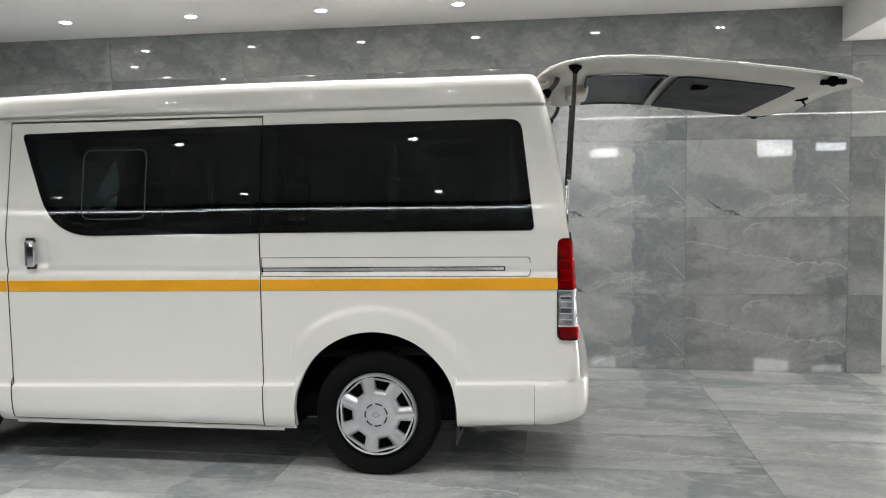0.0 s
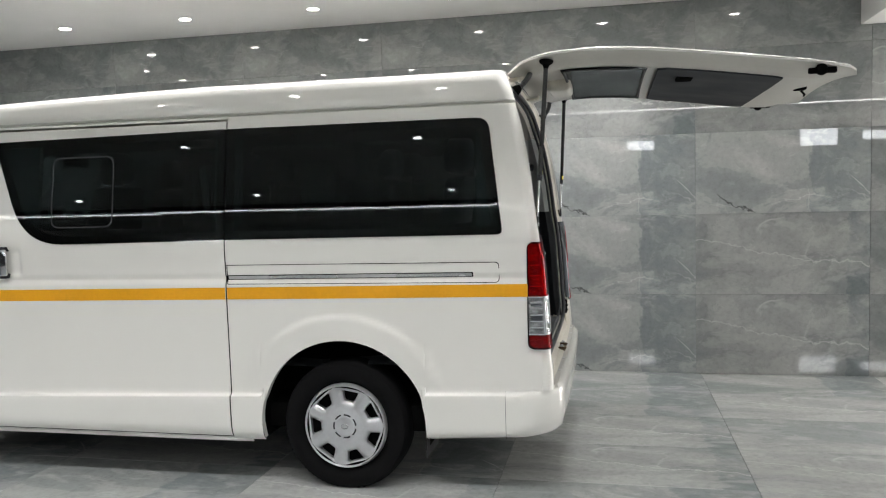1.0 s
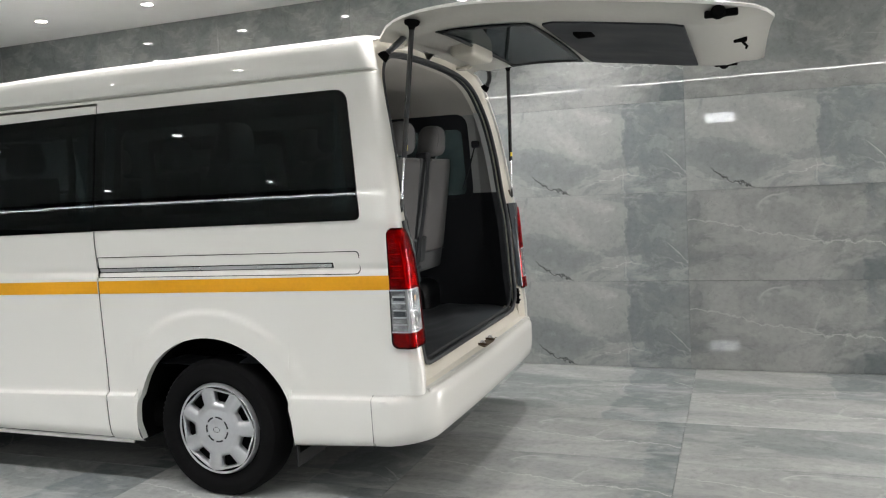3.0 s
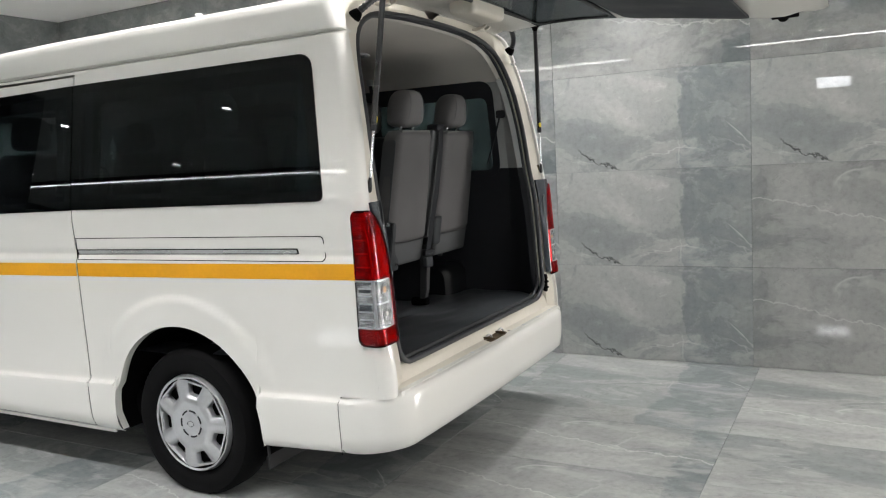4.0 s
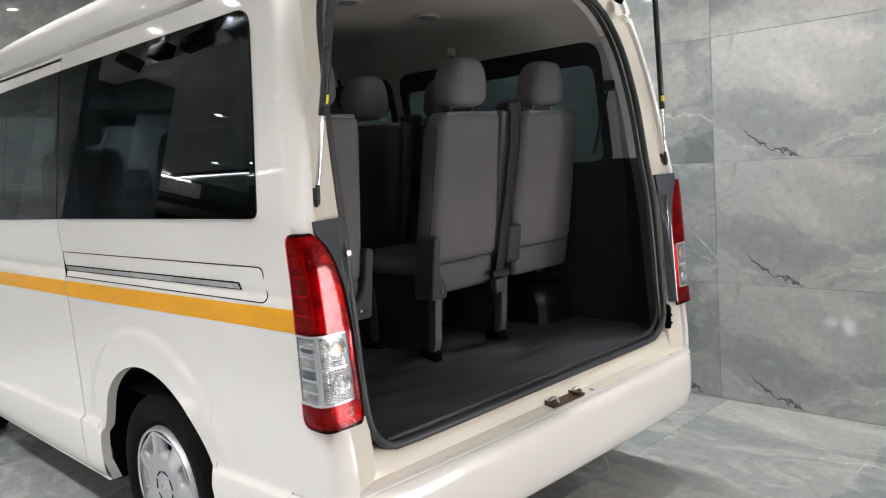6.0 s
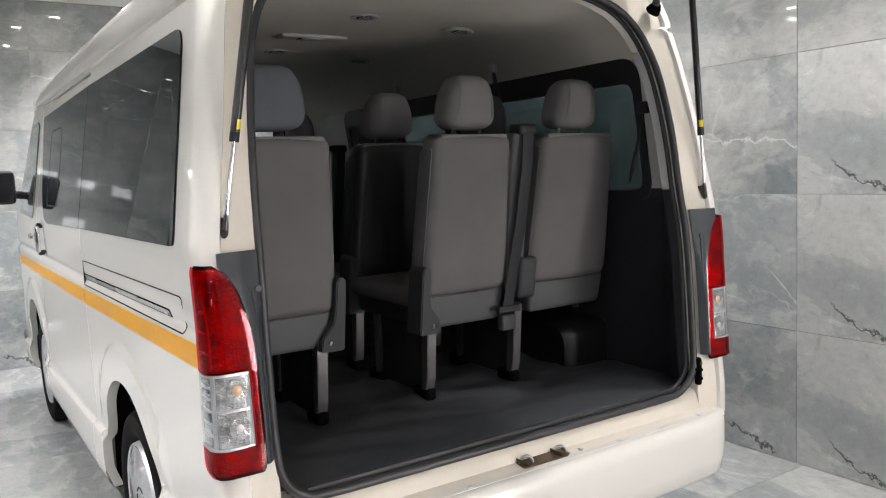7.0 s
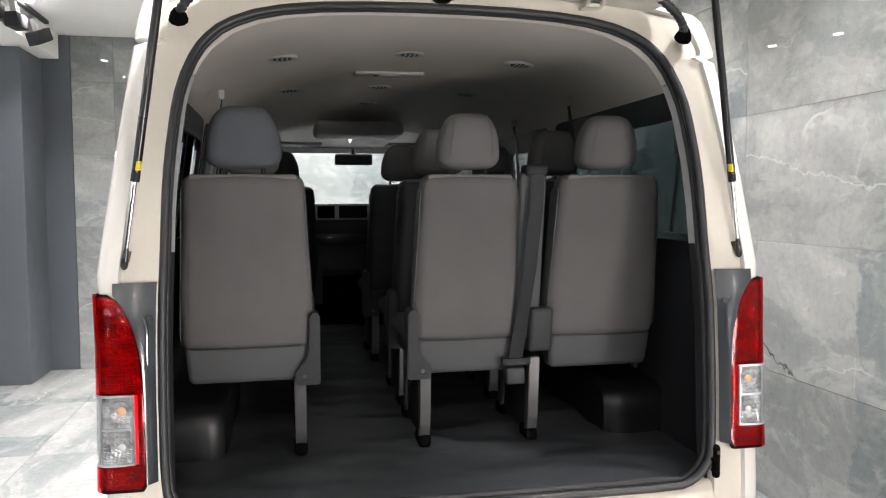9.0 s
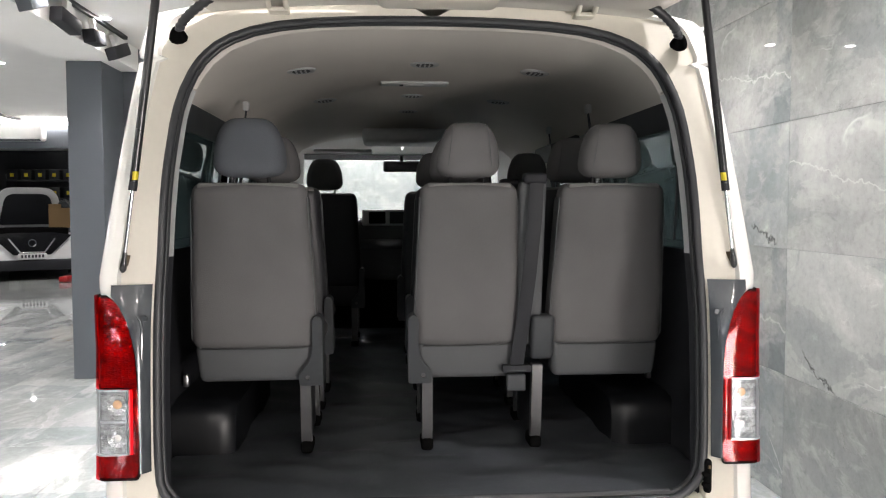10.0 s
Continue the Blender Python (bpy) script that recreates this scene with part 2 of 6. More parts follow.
# gains paint the wall's lighting in: print 0 lifted for reflections, print 3 shaded
M_WALLTILE = [marble("wall_porcelain", 0.014, False, g, k) for k, g in enumerate((1.05, 0.85, 0.92, 0.76))]
M_FLOORTILE = marble("floor_porcelain", 0.035, True, 0.93)
M_FLOORFAR = plain("far_floor_porcelain", (0.36, 0.374, 0.367), 0.08, vary=0.22, scale=5)
M_GROUT = plain("grout", (0.33, 0.345, 0.345), 0.8)
M_CEIL = plain("ceiling_paint", (0.85, 0.84, 0.82), 0.7, vary=0.02)
M_WHITEWALL = plain("white_wall_paint", (0.72, 0.72, 0.71), 0.6, vary=0.03)
M_SLATE = plain("slate_paint", (0.105, 0.118, 0.135), 0.55, vary=0.04)
M_DARKWALL = plain("dark_wall_paint", (0.035, 0.037, 0.042), 0.6)
M_LED = emitter("led_strip", (1.0, 0.98, 0.95), 17)
M_DOWN = emitter("downlight_glow", (1.0, 0.97, 0.92), 40)
M_PANEL = emitter("window_daylight", (0.95, 0.98, 1.0), 9)
M_PAINT = gloss_paint("cream_white_paint", (0.79, 0.78, 0.74))
M_JAMB = plain("jamb_paint", (0.71, 0.67, 0.585), 0.35, coat=0.3, vary=0.035)
# body cream darkened to grey: the raised gate's underside shade put into colour
M_GATESHADE = plain("inner_pressing_shaded", (0.56, 0.545, 0.50), 0.4, coat=0.2, vary=0.04)
M_STRIPE = plain("yellow_tape", (0.85, 0.40, 0.012), 0.35, vary=0.06)
M_TINT = tinted("privacy_glass", (0.225, 0.27, 0.275), 1.34, 1.0)
M_GATEGLASS = tinted("dark_rear_glass", (0.2, 0.23, 0.24), 1.4, 0.22)
M_SHIELD = tinted("windscreen_glass", (0.95, 0.97, 0.97), 1.4)
M_FRIT = plain("black_frit", (0.006, 0.006, 0.007), 0.12, coat=0.5)
M_RUBBER = plain("black_rubber", (0.018, 0.018, 0.019), 0.55, grain=0.1, scale=120)
M_SEAL = plain("seal_rubber", (0.034, 0.036, 0.040), 0.42)
M_TYRE = plain("tyre_rubber", (0.0065, 0.0065, 0.007), 0.75, grain=0.25, scale=90, vary=0.2, spec=0.08)
M_HUB = plain("silver_hubcap", (0.60, 0.61, 0.63), 0.32, metal=0.72, vary=0.06)
M_BLACK = plain("black_plastic", (0.027, 0.0285, 0.033), 0.5, grain=0.15, scale=200, spec=0.2)
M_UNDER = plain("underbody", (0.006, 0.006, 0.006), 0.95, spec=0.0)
M_SLATEPL = plain("slate_plastic", (0.045, 0.052, 0.060), 0.2, coat=0.6, vary=0.06)
M_STRUT = plain("strut_enamel", (0.016, 0.0165, 0.018), 0.28, coat=0.3)
M_DASH = plain("dash_plastic", (0.11, 0.112, 0.116), 0.55, grain=0.15, scale=200)
M_BACKPAD = plain("dark_back_vinyl", (0.030, 0.031, 0.035), 0.45, grain=0.3, scale=240, vary=0.12)
M_CHROME = plain("chrome", (0.72, 0.73, 0.75), 0.1, metal=1.0, vary=0.04)
M_STEEL = plain("bare_steel", (0.5, 0.5, 0.5), 0.28, metal=1.0, vary=0.08)
M_GATETRIM = plain("dark_trim_board", (0.034, 0.036, 0.042), 0.65, vary=0.08, spec=0.2)
M_LEG = plain("seat_leg_paint", (0.115, 0.116, 0.12), 0.38, metal=0.3)
M_FABRIC = plain("grey_seat_fabric", (0.156, 0.153, 0.154), 0.92, grain=0.5, scale=420, vary=0.12, spec=0.2)
M_FABRIC2 = plain("dark_seat_vinyl", (0.105, 0.110, 0.115), 0.7, grain=0.3, scale=260, vary=0.1)
M_PIPING = plain("pale_seat_edge", (0.19, 0.187, 0.184), 0.85, grain=0.3, scale=300)
M_BLUECLOTH = plain("blue_grey_cloth", (0.125, 0.135, 0.152), 0.95, grain=0.6, scale=320, vary=0.15, spec=0.2)
M_HEADLINER = plain("headliner", (0.71, 0.67, 0.62), 0.9, grain=0.2, scale=350, vary=0.04, spec=0.2)
M_TRIM = plain("grey_trim", (0.50, 0.51, 0.51), 0.6, vary=0.04)
M_VINYL = plain("black_floor_vinyl", (0.070, 0.077, 0.086), 0.43, grain=0.2, scale=45, vary=0.14)
M_BOXVINYL = plain("wheel_box_vinyl", (0.010, 0.011, 0.013), 0.36, grain=0.12, scale=150)
M_COVER = plain("grey_cover_plastic", (0.052, 0.057, 0.062), 0.5, spec=0.3)
M_RED = plain("red_enamel", (0.35, 0.01, 0.012), 0.3, coat=0.4)
M_REDLENS = tinted("red_lens", (0.90, 0.21, 0.24), 1.38, 0.2, 0.07)
M_REDREFL = prisms("red_reflector", (0.56, 0.014, 0.02))
M_CLEAR = tinted("clear_lens", (0.96, 0.965, 0.97), 1.3)
M_REFL = prisms("lamp_reflector", (0.78, 0.79, 0.80))
M_AMBER = plain("amber_bulb", (0.76, 0.48, 0.29), 0.15, coat=0.6)
M_CLEARBULB = plain("frosted_bulb", (0.75, 0.74, 0.72), 0.2, coat=0.5)
M_YELLOW = plain("yellow_label", (0.85, 0.68, 0.03), 0.5)
M_CARDBOARD = plain("cardboard", (0.36, 0.23, 0.11), 0.8, grain=0.2)
M_WHITEPL = plain("white_plastic", (0.78, 0.78, 0.77), 0.35)
M_CARWHITE = plain("white_car_paint", (0.8, 0.8, 0.8), 0.2, coat=0.8, vary=0.02)
M_RUST = plain("oily_brown_metal", (0.12, 0.085, 0.05), 0.5, metal=0.5, vary=0.3)
M_BARS = plain("plate_lettering", (0.05, 0.05, 0.06), 0.6)


# ---- mesh helpers ----
def part(name, bm, material, parent=None, label="", smooth=True):
    """Links a bmesh as one mesh object, under a thing or a part."""
    me = bpy.data.meshes.new(name)
    bm.to_mesh(me)
    bm.free()
    if smooth:
        me.shade_smooth()
        me.set_sharp_from_angle(angle=radians(38))
    me.materials.append(material)
    ob = new(name, me)
    ob.parent = parent
    return tagged(ob, label)


def thing(name, label, category, group="", m=None, kind=""):
    ob = new(name)
    ob.empty_display_size = 0.1
    if m:
        ob.matrix_basis = m
    return tagged(ob, label, category, group, kind)


def box(x0, x1, y0, y1, z0, z1, bevel=0.0, seg=2, bm=None):
    b = bm or bmesh.new()
    made = bmesh.ops.create_cube(b, size=1.0)["verts"]
    for v in made:
        v.co = ((x0 + x1) / 2 + v.co.x * (x1 - x0), (y0 + y1) / 2 + v.co.y * (y1 - y0), (z0 + z1) / 2 + v.co.z * (z1 - z0))
    if bevel:
        edges = {e for v in made for e in v.link_edges}
        bmesh.ops.bevel(b, geom=list(edges), offset=bevel, segments=seg, affect="EDGES", profile=0.5)
    return b


def sheet(rows, bm=None, keep=None, closed=False):
    """Quads over rows of points; keep(i, j) picks the cells."""
    b = bm or bmesh.new()
    vs = [[b.verts.new(p) for p in row] for row in rows]
    n = len(rows[0])
    for i in range(len(rows) - 1):
        for j in range(n if closed else n - 1):
            k = (j + 1) % n
            if keep is None or keep(i, j):
                b.faces.new((vs[i][j], vs[i][k], vs[i + 1][k], vs[i + 1][j]))
    return b


def finish(b, dist=0.0003):
    bmesh.ops.remove_doubles(b, verts=b.verts, dist=dist)
    bmesh.ops.recalc_face_normals(b, faces=b.faces)
    loose = [v for v in b.verts if not v.link_faces]
    bmesh.ops.delete(b, geom=loose, context="VERTS")
    return b


def thicken(b, t):
    """Gives an open sheet the thickness t, inwards."""
    bmesh.ops.solidify(b, geom=b.faces[:], thickness=t)
    return b


def tube(points, r, n=10, closed=False, bm=None, caps=True, radii=None):
    b = bm or bmesh.new()
    pts = [Vector(p) for p in points]
    rings, up = [], None
    for i, p in enumerate(pts):
        a = pts[i - 1] if (i or closed) else p
        c = pts[(i + 1) % len(pts)] if (i + 1 < len(pts) or closed) else p
        d = (c - a).normalized()
        if up is None:
            up = d.orthogonal().normalized()
        up = (up - d * up.dot(d)).normalized()
        side = d.cross(up)
        rr = radii[i] if radii else r
        rings.append([p + (up * math.cos(q) + side * math.sin(q)) * rr for q in (2 * math.pi * k / n for k in range(n))])
    if closed:
        rings.append(rings[0])
    vs = [[b.verts.new(p) for p in ring] for ring in (rings[:-1] if closed else rings)]
    if closed:
        vs.append(vs[0])
    for i in range(len(vs) - 1):
        for j in range(n):
            k = (j + 1) % n
            b.faces.new((vs[i][j], vs[i][k], vs[i + 1][k], vs[i + 1][j]))
    if caps and not closed:
        b.faces.new(vs[0][::-1])
        b.faces.new(vs[-1])
    return b


def lathe(profile, n=48, bm=None, closed=False):
    """Turns (radius, y) round the y axis."""
    b = bm or bmesh.new()
    rows = [[(r * math.cos(a), y, r * math.sin(a)) for a in (2 * math.pi * k / n for k in range(n))] for r, y in profile]
    if closed:
        rows.append(rows[0])
    sheet(rows, b, closed=True)
    return finish(b, 0.0001)


def rounded(points, radius, seg=5):
    """A polygon's outline with rounded corners; radius: one for all, or one for each."""
    out, n = [], len(points)
    for i in range(n):
        p, a, c = Vector(points[i]), Vector(points[i - 1]), Vector(points[(i + 1) % n])
        r = radius[i] if isinstance(radius, (list, tuple)) else radius
        d1, d2 = (a - p), (c - p)
        r1 = min(r, d1.length * 0.48, d2.length * 0.48)
        s, e = p + d1.normalized() * r1, p + d2.normalized() * r1
        for k in range(seg + 1):
            t = k / seg
            out.append(tuple((1 - t) ** 2 * s + 2 * t * (1 - t) * p + t * t * e))
    return out


def plate(outline, place, t0, t1, inner=None):
    """A solid plate on an outline (a, b); place(a, b, depth) gives the point. inner: outline of a hole with as many points."""
    b = bmesh.new()
    n = len(outline)
    top = [b.verts.new(place(*p, t1)) for p in outline]
    bot = [b.verts.new(place(*p, t0)) for p in outline]
    for i in range(n):
        k = (i + 1) % n
        b.faces.new((bot[i], bot[k], top[k], top[i]))
    if inner:
        it = [b.verts.new(place(*p, t1)) for p in inner]
        ib = [b.verts.new(place(*p, t0)) for p in inner]
        for i in range(n):
            k = (i + 1) % n
            b.faces.new((it[i], it[k], ib[k], ib[i]))
            b.faces.new((top[i], top[k], it[k], it[i]))
            b.faces.new((bot[k], bot[i], ib[i], ib[k]))
    else:
        b.faces.new(top)
        b.faces.new(bot[::-1])
    bmesh.ops.recalc_face_normals(b, faces=b.faces)
    return b


def curve(xs, ys):
    """A smooth curve through the points, as a function."""
    xs, ys = np.array(xs, float), np.array(ys, float)
    d = np.gradient(ys, xs)

    def at(x):
        x = min(max(x, xs[0]), xs[-1])
        i = min(int(np.searchsorted(xs, x, "right")) - 1, len(xs) - 2)
        h = xs[i + 1] - xs[i]
        t = (x - xs[i]) / h
        return float((2 * t**3 - 3 * t**2 + 1) * ys[i] + (t**3 - 2 * t**2 + t) * h * d[i] + (3 * t**2 - 2 * t**3) * ys[i + 1] + (t**3 - t**2) * h * d[i + 1])

    return at


def smooth01(t):
    t = min(max(t, 0.0), 1.0)
    return t * t * (3 - 2 * t)


# ---- the room ----
TW, TH = 1.268, 0.636
floor_ob = part("floor", box(-18.2, 12.4, -10.7, 2.4, -0.12, -0.006), M_GROUT, None, "grey grout bed under polished floor tiles", False)
tagged(floor_ob, category="floor", kind="structure")
wall_n = tagged(part("wall_north", box(WALL_X - 0.3, 3.52, WALL_Y + 0.011, WALL_Y + 0.25, 0, 3.1), M_GROUT, None, "wall clad in polished grey marble-look tiles", False), category="wall", kind="structure")
wall_w = tagged(part("wall_west", box(WALL_X - 0.25, WALL_X - 0.011, -2.272, WALL_Y + 0.011, 0, 3.1), M_GROUT, None, "wall clad in polished grey marble-look tiles", False), category="wall", kind="structure")
ceil_ob = tagged(part("ceiling", box(-4.6, 8, -2.62, 2.2, CEIL, CEIL + 0.1), M_CEIL, None, "flat white plaster ceiling", False), category="ceiling", kind="structure")
tagged(part("ceiling_showroom", box(-18, 12.2, -10.5, -2.622, CEIL, CEIL + 0.1), M_CEIL, None, "flat white plaster ceiling", False), category="ceiling", kind="structure")
tagged(part("ceiling_entrance", box(8.002, 12.2, -2.618, 2.4, CEIL, CEIL + 0.1), M_CEIL, None, "flat white plaster ceiling", False), category="ceiling", kind="structure")
tagged(part("bulkhead", box(3.17, 12, -2.6, 2.19, 2.665, CEIL - 0.002, 0.004), M_CEIL, None, "dropped white plaster bulkhead", False), category="bulkhead", kind="structure")
tagged(part("beam", box(-4.30, 3.168, -2.90, -2.36, 2.73, CEIL - 0.002, 0.004), M_CEIL, None, "shallow white plastered beam against a slate pillar", False), category="beam", kind="structure")
tagged(part("pillar", box(-4.40, -3.75, -2.80, -2.507, 0, 2.728, 0.006), M_SLATE, None, "square slate-grey painted pillar", False), category="pillar", kind="structure")
tagged(part("wall_return", box(WALL_X - 0.25, WALL_X + 0.008, -2.95, -2.275, 0, CEIL - 0.002), M_SLATE, None, "slate-grey painted strip of wall beside the tiles", False), category="wall", kind="structure")
tagged(part("wall_far", box(-18.2, -18, -10.5, -2.0, 0, 3.1), M_DARKWALL, None, "dark painted far workshop wall", False), category="wall", kind="structure")
tagged(part("wall_header", box(-10.6, -10.4, -10.5, -2.3, 2.47, CEIL - 0.002), M_SLATE, None, "slate-grey wall above a wide opening", False), category="wall", kind="structure")
tagged(part("wall_divide", box(-18, -4.6, -2.3, -2.1, 0, 3.1), M_SLATE, None, "slate-grey painted wall", False), category="wall", kind="structure")
tagged(part("wall_south", box(-18.2, 12.4, -10.7, -10.5, 0, 3.1), M_DARKWALL, None, "dark painted wall with high windows", False), category="wall", kind="structure")
tagged(part("wall_east", box(12.2, 12.4, -10.5, 2.4, 0, 3.1), M_SLATE, None, "slate-grey painted wall with high windows", False), category="wall", kind="structure")
for nm, bx in (("wall_end_1", (3.6, 4.6, 2.2, 2.4, 0, 3.1)), ("wall_end_2", (6.5, 12.2, 2.2, 2.4, 0, 3.1)), ("wall_end_3", (4.602, 6.498, 2.2, 2.4, 2.1, 3.1))):
    tagged(part(nm, box(*bx), M_WHITEWALL, None, "plain white wall beside the glazed entrance", False), category="wall", kind="structure")
entr = tagged(part("door_1", box(4.602, 6.498, 2.27, 2.28, 0.01, 2.1), M_SHIELD, None, "glazed entrance in a thin black frame", False), category="door", kind="structure")
for x0, x1 in ((4.602, 4.66), (5.52, 5.58), (6.44, 6.498)):
    part("door_frame", box(x0, x1, 2.25, 2.30, 0.01, 2.1, 0.004), M_BLACK, entr)

# windows behind the camera
WINDOWS = [(12.17, 12.195, y - 0.27, y + 0.27, 2.30, 2.56) for y in (-5.05, -4.05, -3.0, -1.2)] + [(12.17, 12.195, -4.3, -3.7, 0.95, 1.45)]
WINDOWS += [(x - w, x + w, -10.497, -10.47, z0, z1) for x, w, z0, z1 in ((5.83, 0.38, 2.36, 2.72), (7.05, 0.32, 2.46, 2.64), (2.0, 0.3, 2.4, 2.6), (-3.0, 0.5, 2.4, 2.7), (-6.0, 0.5, 2.4, 2.7))]
for i, w in enumerate(WINDOWS):
    tagged(part("window_%d" % (i + 1), box(*w), M_PANEL, None, "small bright high window", False), category="window", kind="structure")
# light strips along the ceiling
for nm, bx in (("led_strip_1", (-10.3, 11.0, -6.06, -6.045, 2.87, 2.885)), ("led_strip_2", (-10.39, -10.33, -6.42, -5.25, 2.84, 2.90))):
    tagged(part(nm, box(*bx), M_LED, None, "glowing white light strip below the ceiling", False), category="light strip", kind="structure")

tagged(part("strip_channel", box(-10.3, 11.0, -6.10, -6.00, 2.888, 2.937), M_DARKWALL, None, "dark channel above the light strip", False), category="channel", kind="structure")
# downlights, with fittings for the added unseen lamps as well
dl = thing("downlight", "small round recessed white downlight, lit", "downlight", "downlights in the ceiling")
part("bezel", lathe([(0.062, 0.0), (0.062, -0.005), (0.048, -0.007), (0.044, 0.004)], 24), M_STEEL, dl, "thin metal ring")
part("lens", lathe([(0.0001, 0.001), (0.044, 0.001), (0.044, 0.003)], 24), M_DOWN, dl, "glowing lens")
dl.matrix_basis = pose(DOWNLIGHTS[0][0], DOWNLIGHTS[0][1], CEIL, -90) @ pose(0, 0, 0)
for x, y in DOWNLIGHTS[1:]:
    copy_thing(dl, pose(x, y, CEIL, -90))
for x, y in SHOWLIGHTS:
    copy_thing(dl, pose(x, y, CEIL, -90))
for x, y in EAST_FILL:
    copy_thing(dl, pose(x, y, 2.665, -90))


# ---- the van ----
van = thing("van", "cream-white minibus with a yellow side stripe, its tailgate open", "van", m=pose(0, 0.022, 0))

half = curve([0.235, 0.26, 0.30, 0.36, 0.44, 0.456, 0.461, 0.466, 0.471, 0.476, 0.50, 0.55, 0.75, 1.0, 1.03, 1.043, 1.058, 1.074, 1.079, 1.09, 1.10, 1.108, 1.13, 1.24, 1.291],
             [0.923, 0.953, 0.967, 0.972, 0.9745, 0.974, 0.972, 0.964, 0.957, 0.9545, 0.954, 0.954, 0.958, 0.963, 0.9635, 0.963, 0.9585, 0.9515, 0.952, 0.956, 0.9592, 0.960, 0.9605, 0.964, 0.960])


def half_width(z):
    return half(z) if z < 1.291 else 0.960 - (z - 1.291) * 0.148


DRAW_IN = curve([0.4, 0.5, 0.62, 1.0, 1.2, 1.24, 1.275, 1.3, 1.5, 1.7, 2.1], [0.023, 0.023, 0.023, 0.018, 0.017, 0.0145, 0.005, 0.004, 0.004, 0.004, 0.004])


def narrow(x, z):
    """How far the flank draws in towards the rear, most of it below the windows."""
    return DRAW_IN(z) * min(max((x + 0.6) / 1.5, 0.0), 1.0)


REAR_X = curve([0.5, 0.62, 0.75, 1.0, 1.24, 1.30, 1.58, 1.75, 1.91, 2.0, 2.06, 2.115], [1.05, 1.05, 1.035, 1.02, 1.0, 0.99, 0.955, 0.925, 0.885, 0.86, 0.835, 0.81])
FRONT_X = curve([0.235, 0.6, 1.0, 1.2, 1.3, 1.9, 2.06, 2.115], [-3.36, -3.45, -3.42, -3.33, -3.25, -2.66, -2.45, -2.30])
OPEN_Y = curve([0.5, 1.28, 1.67, 1.80, 1.86, 1.905], [0.79, 0.788, 0.764, 0.742, 0.721, 0.699])
ROOF = [(0.859, 1.908), (0.843, 1.916), (0.866, 1.924), (0.870, 1.940), (0.863, 1.972), (0.854, 2.014), (0.846, 2.042), (0.826, 2.062), (0.73, 2.087), (0.55, 2.106), (0.35, 2.117), (0.12, 2.123), (0.0, 2.124)]
ROOF_OPEN = [(0.697, 1.910), (0.690, 1.919), (0.682, 1.928), (0.670, 1.942), (0.642, 1.968), (0.602, 1.992), (0.542, 2.016), (0.465, 2.034), (0.36, 2.047), (0.22, 2.055), (0.08, 2.058), (0.0, 2.058)]
WR, AX_F = 0.335, -2.57
ARCH = 0.429
Z_LOW = [0.235, 0.25, 0.257, 0.28, 0.31, WR]
ZS = [WR, 0.36, 0.39, 0.42, 0.445, 0.456, 0.4585, 0.461, 0.4635, 0.466, 0.4685, 0.471, 0.476, 0.485, 0.505, 0.53, 0.58, 0.64, 0.70, 0.74, 0.76, 0.78, 0.795, 0.81, 0.823, 0.836, 0.849, 0.862, 0.874, 0.886, 0.897, 0.908, 0.922, 0.94, 0.98, 1.02, 1.036, 1.043, 1.05, 1.058, 1.066, 1.072, 1.076, 1.08, 1.086, 1.094, 1.10, 1.106, 1.115, 1.13, 1.15, 1.175, 1.20, 1.215, 1.23, 1.245, 1.26, 1.291, 1.31, 1.42, 1.55, 1.68, 1.80, 1.84, 1.87, 1.882, 1.893, 1.905]


def arch_low(x):
    for c in (0.0, AX_F):
        if abs(x - c) < ARCH - 1e-6:
            return WR + math.sqrt(ARCH**2 - (x - c) ** 2)
    return WR


def sill_low(x):
    """Lower edge of the flank, which climbs behind the rear wheel."""
    return 0.268 + 0.05 * (x - ARCH) if x > ARCH else 0.235


def rise(x, z):
    """The crease along the sill climbs a little towards the rear."""
    return 0.026 * (x + 1.0) * smooth01((z - 0.30) / 0.1) * smooth01((0.68 - z) / 0.2)


def flare(x, z):
    out = 0.0
    for c in (0.0, AX_F):
        r = math.hypot(x - c, z - WR)
        if z > 0.42:
            out = max(out, 0.012 * smooth01((0.566 - r) / 0.024) * smooth01((z - 0.50) / 0.16))
    return out


def dish(x, z):
    """Hollow behind the sliding door's handle."""
    return 0.021 * smooth01((0.098 - abs(x + 1.89)) / 0.04) * smooth01((0.088 - abs(z - 1.17)) / 0.035)


def arch_cols(c, n=24):
    return [c - ARCH * math.cos(math.pi * k / n) for k in range(n + 1)]


FRONT_LOW = -3.29
front_cols = [FRONT_LOW, -3.2, -3.05, AX_F - ARCH - 1e-5] + arch_cols(AX_F) + [-2.0995]
ABS0 = -2.09
abs_cols = [ABS0, -2.0585, -2.0515, -1.995, -1.98, -1.965, -1.95, -1.93, -1.905, -1.88, -1.855, -1.835, -1.82, -1.805, -1.79, -1.70, -1.5, -1.3, -1.1, -0.9, -0.75, -0.66, -0.6035, -0.5965, -0.58, -0.566, -0.553, -0.54, -0.527, -0.514, -0.50, -0.485, -0.47, -0.455, -0.44, -ARCH - 1e-5] + arch_cols(0.0, 48) + [ARCH + 1e-5, 0.44, 0.455, 0.47, 0.485, 0.50, 0.514, 0.527, 0.54, 0.553, 0.566, 0.58, 0.62, 0.70]
rear_cols = [0.412, 0.72, 1.0]
N_BUMP = len(front_cols) + len(abs_cols)


